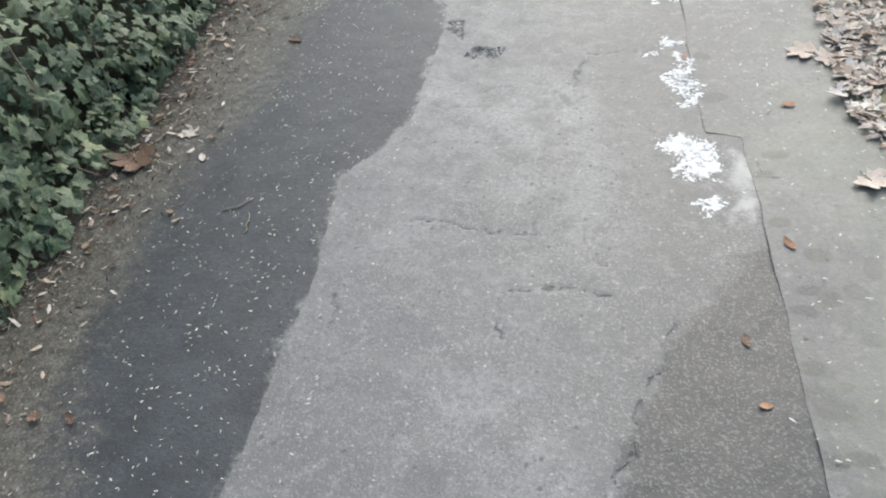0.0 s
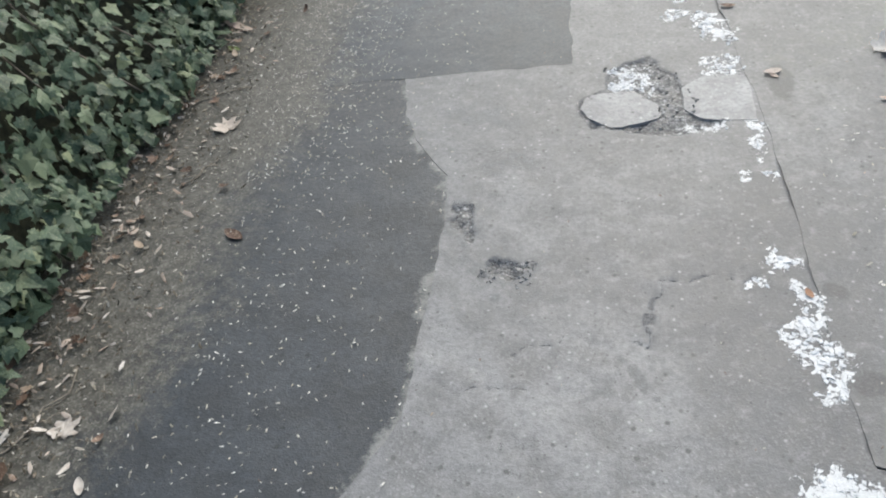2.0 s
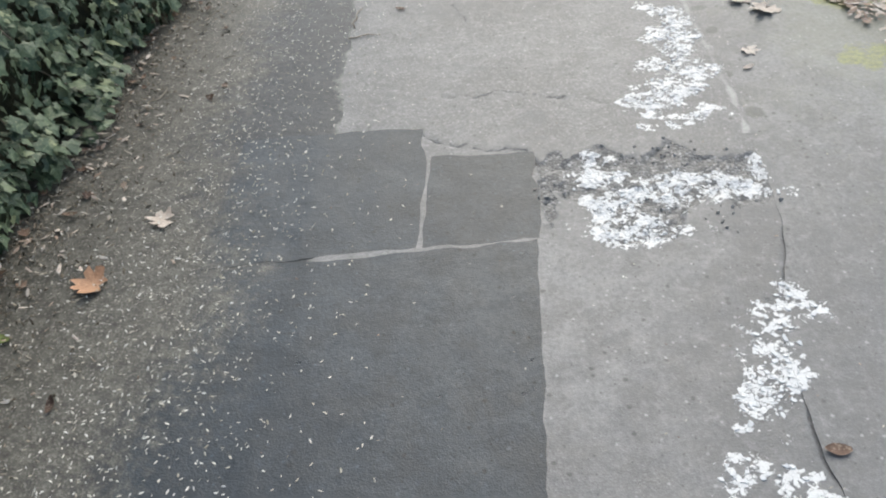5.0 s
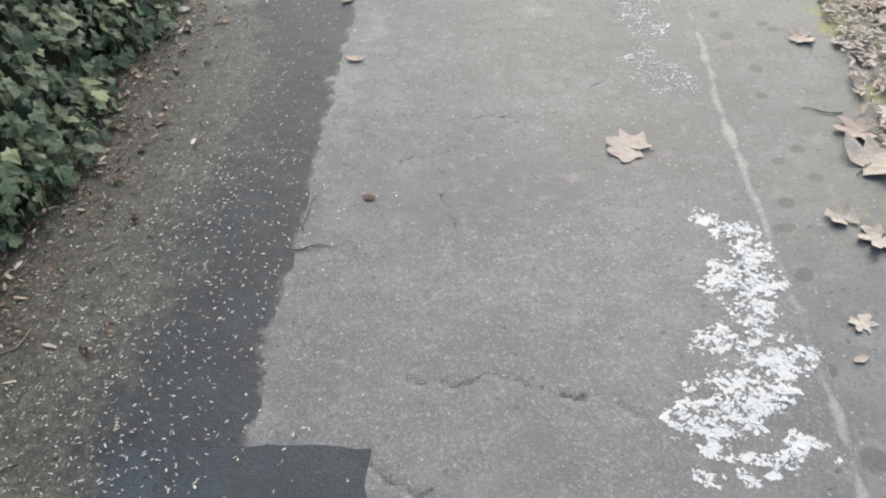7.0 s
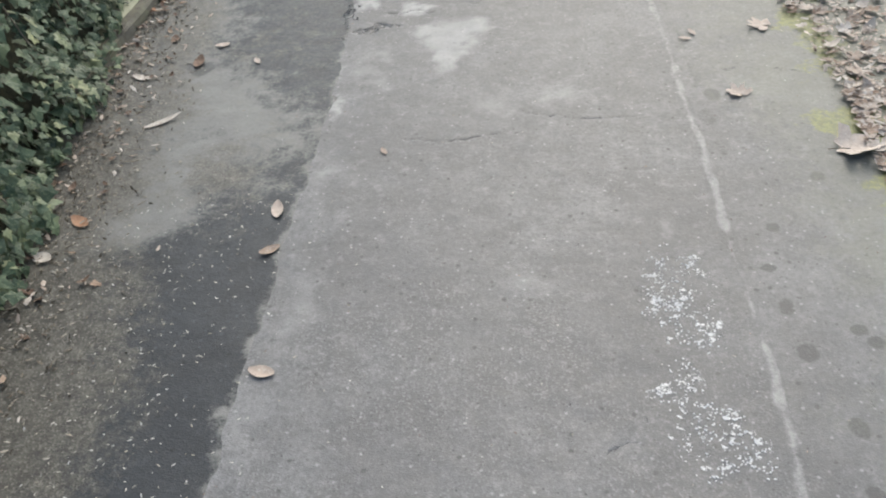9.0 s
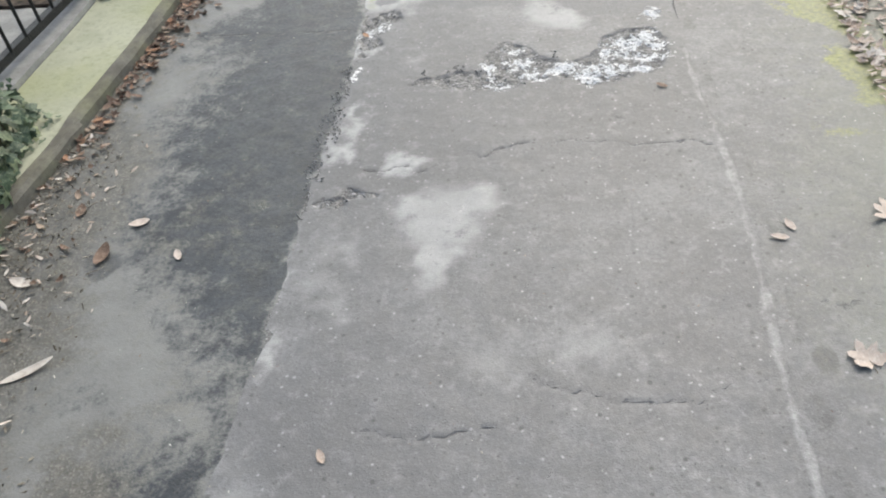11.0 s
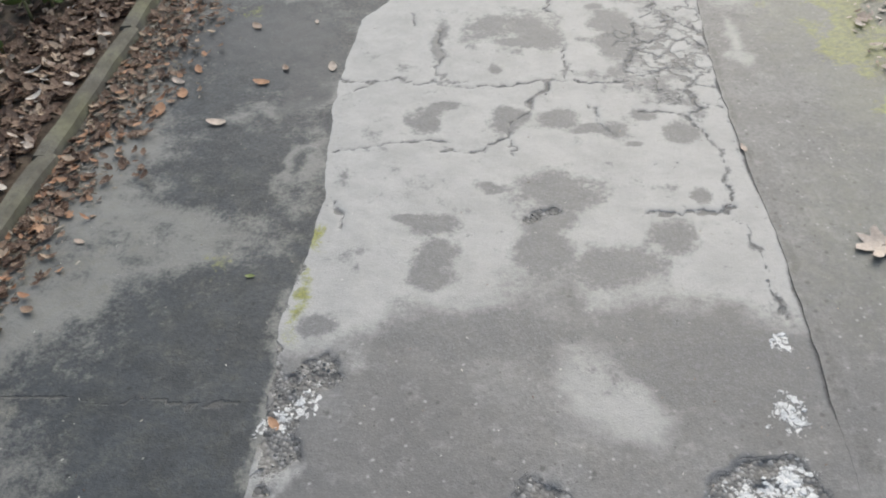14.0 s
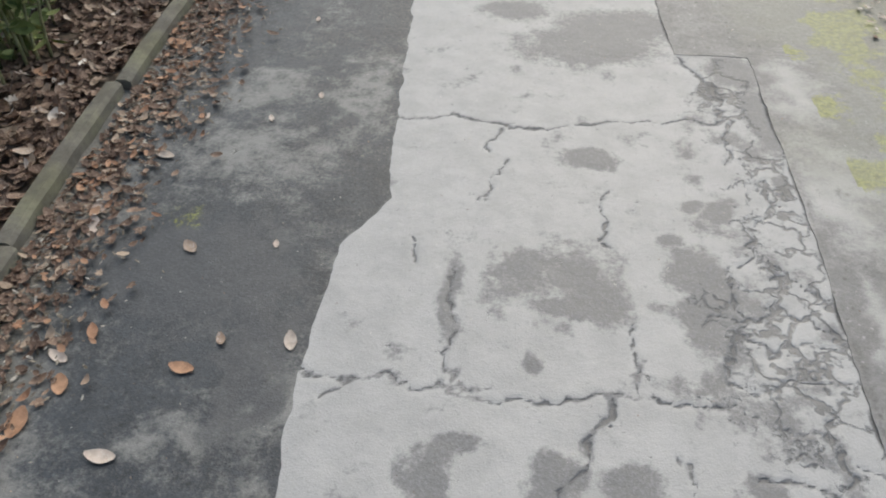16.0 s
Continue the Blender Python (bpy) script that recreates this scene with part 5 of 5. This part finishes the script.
def strew(name, label, mat, shapes, spots, cover, sizes, seed, gap=0.0, flat=True):
    """Flakes or pebbles, thick in the middle of the given spots (x, y, half width, half length) and thin at their ragged rims."""
    rnd, places = random.Random(seed), []
    pts = []
    for cx, cy, rx, ry in spots:
        area = math.pi * rx * ry
        for _ in range(int(cover * area / (sum(sizes) / 2) ** 2 / 2)):
            a, r = rnd.uniform(0, 2 * math.pi), math.sqrt(rnd.random()) * 1.15
            pts.append((cx + rx * r * math.cos(a), cy + ry * r * math.sin(a)))
    x, y = np.array([p[0] for p in pts]), np.array([p[1] for p in pts])
    keep = vnoise(x, y, 0.045, 3) + 1.2 * blobs(x, y, spots, 0.02) > gap
    if not flat:
        keep &= paint(x, y) < -0.4
    x, y = x[keep], y[keep]
    z = tops(x, y)
    for px, py, pz in zip(x, y, z):
        s = rnd.uniform(*sizes)
        t = 6 if flat else 40
        places.append(pose(px, py, pz + (0.0005 if flat else 0.2 * s), rnd.gauss(0, t), rnd.gauss(0, t), rnd.uniform(0, 360)) @ Matrix.Scale(s, 4))
    v, f = scatter(rnd, shapes, places)
    return tagged(mesh_ob(name, v, f, mat), label, "paint flakes" if flat else "rubble", kind="stuff")


LABELS = ["thick splash of white paint on the asphalt", "crumbling white paint flaking off the asphalt", "white paint crumbs filling a pothole", "sparse white paint specks worn thin on asphalt"]
for k, (spots, thick) in enumerate(WHITES):
    strew("white_paint", LABELS[(0, 1, 2, 1, 2, 1, 3, 2, 1)[k]], M_WHITE, FLAKES, spots, {6: 0.16, 8: 0.08}.get(k, 0.26), (0.002, 0.0048) if k == 6 else (0.003, 0.009), 31 + k, 0.1 if k == 6 else 0.05)
strew("rubble", "loose grey asphalt crumbs in the potholes", M_RUBBLE, PEBBLES, [(0.15, 3.4, 0.15, 0.2), (0.25, 4.78, 0.3, 0.2)], 0.1, (0.003, 0.008), 41, 0.1, False)
strew("rubble", "loose grey asphalt crumbs in the potholes", M_RUBBLE, PEBBLES, [(0.05, 9.53, 0.42, 0.12)] + PITS[2:8], 0.1, (0.003, 0.008), 42, 0.1, False)
strew("rubble", "broken asphalt crumbs along the pavement seam", M_RUBBLE, PEBBLES, [(-0.72, 9.2, 0.04, 0.5), (-0.2, 2.61, 0.08, 0.05)], 0.3, (0.002, 0.006), 43, 0.1, False)

# ---- twigs ----
for k, (x, y, length, turn) in enumerate([(-1.28, 2.12, 0.30, 70), (-0.86, 1.72, 0.10, 40), (-0.80, 1.64, 0.10, 110), (-1.2, 3.05, 0.14, 60), (-0.62, 5.75, 0.12, 10),
                                        (-0.66, 5.9, 0.16, 80), (-1.3, 5.4, 0.15, 70), (-1.45, 2.4, 0.25, 70), (-1.3, 3.5, 0.2, 40), (0.85, 6.3, 0.12, 160)]):
    rnd = random.Random(k)
    pts = [((i / 5 - 0.5) * length, 0.04 * length * rnd.gauss(0, 1.4), 0.004 + 0.01 * length * abs(rnd.gauss(0, 1))) for i in range(6)]
    v, f = tube(pts, [0.0028, 0.0026, 0.0024, 0.002, 0.0016, 0.001], 5)
    ob = tagged(mesh_ob("twig", v, f, M_TWIG, smooth=True), "thin dry bent twig lying on the ground", "twig", "twigs")
    ob.matrix_basis = pose(x, y, top_at(x, y), 0, 0, turn)

# ---- ivy hedge ----
PROFILE = [(0.0, 0.0), (-0.03, 0.10), (-0.08, 0.28), (-0.15, 0.48), (-0.28, 0.68), (-0.5, 0.82), (-0.85, 0.9), (-1.2, 0.85)]


def hedge_face(s, y):
    """A place on the hedge's face: s from its foot (0) to its top (1)."""
    base = np.interp(y, [-6, 0, 2, 3.5, 7, 8, 9.2], [-1.44, -1.44, -1.38, -1.46, -1.46, -1.62, -1.86])
    k = np.linspace(0, 1, len(PROFILE))
    bulge = 0.07 * float(vnoise(np.array([s * 2.0]), np.array([y]), 0.35)[0])
    end = np.interp(y, [8.3, 9.1, 9.35], [1, 0.75, 0.4])
    return Vector((base + np.interp(s, k, [p[0] for p in PROFILE]) + bulge, y, np.interp(s, k, [p[1] for p in PROFILE]) * end + 0.03))


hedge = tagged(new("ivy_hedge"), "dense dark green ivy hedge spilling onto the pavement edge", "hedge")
# added dark sheet behind the leaves: the hedge's inner shade put into its colour
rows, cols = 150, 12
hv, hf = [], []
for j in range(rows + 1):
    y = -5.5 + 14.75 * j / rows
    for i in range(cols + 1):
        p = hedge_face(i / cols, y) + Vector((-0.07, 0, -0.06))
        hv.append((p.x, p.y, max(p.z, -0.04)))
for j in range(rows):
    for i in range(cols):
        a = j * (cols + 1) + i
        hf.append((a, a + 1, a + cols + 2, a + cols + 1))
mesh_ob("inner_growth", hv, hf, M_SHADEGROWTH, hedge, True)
rnd = random.Random(5)
IVY = [ivy_leaf(1.0, i) for i in range(8)]


def ivy_pose():
    y, s = rnd.uniform(-1.5, 9.3), rnd.random() ** 1.1
    p = hedge_face(s, y)
    q = hedge_face(min(1, s + 0.04), y) - p
    out = Vector((q.z, 0, -q.x)).normalized()
    n = (out + Vector((rnd.gauss(0, 0.35), rnd.gauss(0, 0.4), 0.45 + rnd.gauss(0, 0.3)))).normalized()
    turn = n.to_track_quat("Z", "Y").to_matrix().to_4x4()
    hang = Matrix.Rotation(rnd.gauss(0, 0.8) + math.pi, 4, "Z")
    size = rnd.choice([rnd.uniform(0.03, 0.055), rnd.uniform(0.055, 0.105)])
    return Matrix.Translation(p + out * rnd.uniform(-0.05, 0.05)) @ turn @ hang @ Matrix.Scale(size, 4)


near_poses, far_poses = [], []
for _ in range(17500):
    m = ivy_pose()
    near = 2.2 < m.translation.y < 5.0 and m.translation.z < 0.35 and len(near_poses) < 290
    (near_poses if near else far_poses).append(m)
v, f = scatter(rnd, IVY, far_poses)
tagged(mesh_ob("foliage", v, f, M_IVY, hedge), "dark green lobed ivy leaves", kind="stuff")
shared = []
for v, f in IVY:
    me = bpy.data.meshes.new("ivy_leaf")
    me.from_pydata(v, [], f)
    me.materials.append(M_IVY)
    shared.append(me)
for k, m in enumerate(near_poses):
    leaf = new("ivy_leaf", shared[k % 8])
    leaf.parent, leaf.matrix_basis = hedge, m
for k in range(26):
    y = 0.6 + k * 0.33
    pts = [tuple(hedge_face(s, y + 0.12 * math.sin(s * 5 + k)) + Vector((-0.02, 0, 0))) for s in np.linspace(0.01, 0.7, 8)]
    v, f = tube(pts, [0.003] * 5 + [0.002] * 3, 5)
    mesh_ob("stem", v, f, M_TWIG, hedge, True)

# ---- shrubs in the bed ----
def shrub(x, y, seed, stems, height, leaves, single=False):
    rnd = random.Random(seed)
    ob = tagged(new("shrub"), "green shrub with pale upright stems in the leaf bed", "shrub")
    ob.matrix_basis = pose(x, y, 0.02)
    shapes = []
    for i in range(stems):
        a, lean = rnd.uniform(0, 6.28), rnd.uniform(0.05, 0.35)
        bx, by = rnd.gauss(0, 0.07), rnd.gauss(0, 0.12)
        pts = [(bx + lean * height * t * t * math.cos(a), by + lean * height * t * t * math.sin(a), height * t * rnd.uniform(0.97, 1.03)) for t in np.linspace(0, 1, 7)]
        v, f = tube(pts, [0.008 - 0.0009 * q for q in range(7)], 6)
        mesh_ob("stem", v, f, M_STALK, ob, True)
        for _ in range(leaves):
            t = rnd.uniform(0.12, 1)
            p = Vector(pts[min(6, int(t * 7))])
            m = Matrix.Translation(p) @ pose(0, 0, 0, rnd.gauss(-15, 30), rnd.gauss(0, 30), rnd.uniform(0, 360)) @ Matrix.Translation((0, 0.05, 0)) @ Matrix.Scale(rnd.uniform(0.04, 0.095), 4)
            if single:
                leaf = new("leaf", rnd.choice(SHRUBMESHES))
                leaf.parent, leaf.matrix_basis = ob, m
            else:
                shapes.append(moved(rnd.choice(SHRUBLEAVES), m))
    if single:
        return ob
    v, f = bundle(shapes)
    tagged(mesh_ob("foliage", v, f, M_GREEN, ob, True), "yellow-green oval leaves", kind="stuff")
    return ob


SHRUBLEAVES = [oval_leaf(1.0, 0.5, i, 0.6) for i in range(5)]
SHRUBMESHES = []
for v, f in SHRUBLEAVES:
    me = bpy.data.meshes.new("leaf")
    me.from_pydata(v, [], f)
    me.materials.append(M_GREEN)
    SHRUBMESHES.append(me)
shrub(-2.28, 11.6, 1, 22, 0.75, 5)
shrub(-2.12, 12.45, 2, 18, 0.55, 16, True)
shrub(-2.12, 13.0, 5, 16, 0.55, 18, True)
shrub(-2.15, 13.6, 3, 18, 0.6, 18)
shrub(-2.35, 14.4, 4, 16, 0.8, 16)


# ---- the plan is drawn along a straight line; the real path bends gently to one side and narrows: lay it all out so ----
BEND_X = ((-0.0993, -0.3325, -0.2902, 0.0029, 0.0615), (0.9198, -0.1938, -0.0147, 0.1654))
BEND_Y = ((6.9992, 5.3019, -0.6726, 0.1344, 0.316), (0.0833, 0.0879, -0.0394, -0.0359))


def laid(p):
    """Plan places (rows of x, y, z) as they lie on the bending path, with the scale there."""
    u = (np.clip(p[:, 1], 2.4, 12) - 7.2) / 6
    past = (p[:, 1] - 7.2) / 6 - u

    def along(line, across):
        mid = sum(c * u ** k + (c * k * u ** (k - 1) * past if k else 0) for k, c in enumerate(line))
        return mid + p[:, 0] * sum(c * u ** k for k, c in enumerate(across))
    scale = np.interp(p[:, 1], [2, 4, 6, 8, 10, 12], [0.99, 0.99, 0.944, 0.878, 0.838, 0.85])
    return np.stack([along(*BEND_X), along(*BEND_Y), p[:, 2] * scale], -1), scale


def lay_out(ob):
    if ob.matrix_basis == Matrix():
        if ob.type == "MESH":
            co = np.empty(len(ob.data.vertices) * 3, np.float32)
            ob.data.vertices.foreach_get("co", co)
            ob.data.vertices.foreach_set("co", laid(co.reshape(-1, 3).astype(float))[0].astype(np.float32).ravel())
            ob.data.update()
        for child in ob.children:
            lay_out(child)
    else:
        p = np.array(ob.matrix_basis.translation)
        (at, ahead), (scale, _) = laid(np.array([p, p + (0, 0.01, 0)]))
        turn = Matrix.Rotation(-math.atan2(ahead[0] - at[0], ahead[1] - at[1]), 4, "Z")
        ob.matrix_basis = Matrix.Translation(at) @ turn @ Matrix.Scale(float(scale), 4) @ Matrix.Translation(-Vector(p)) @ ob.matrix_basis


for ob in list(bpy.data.objects):
    if ob.parent is None and ob.type in ("MESH", "EMPTY") and ob.name != "ground":
        lay_out(ob)
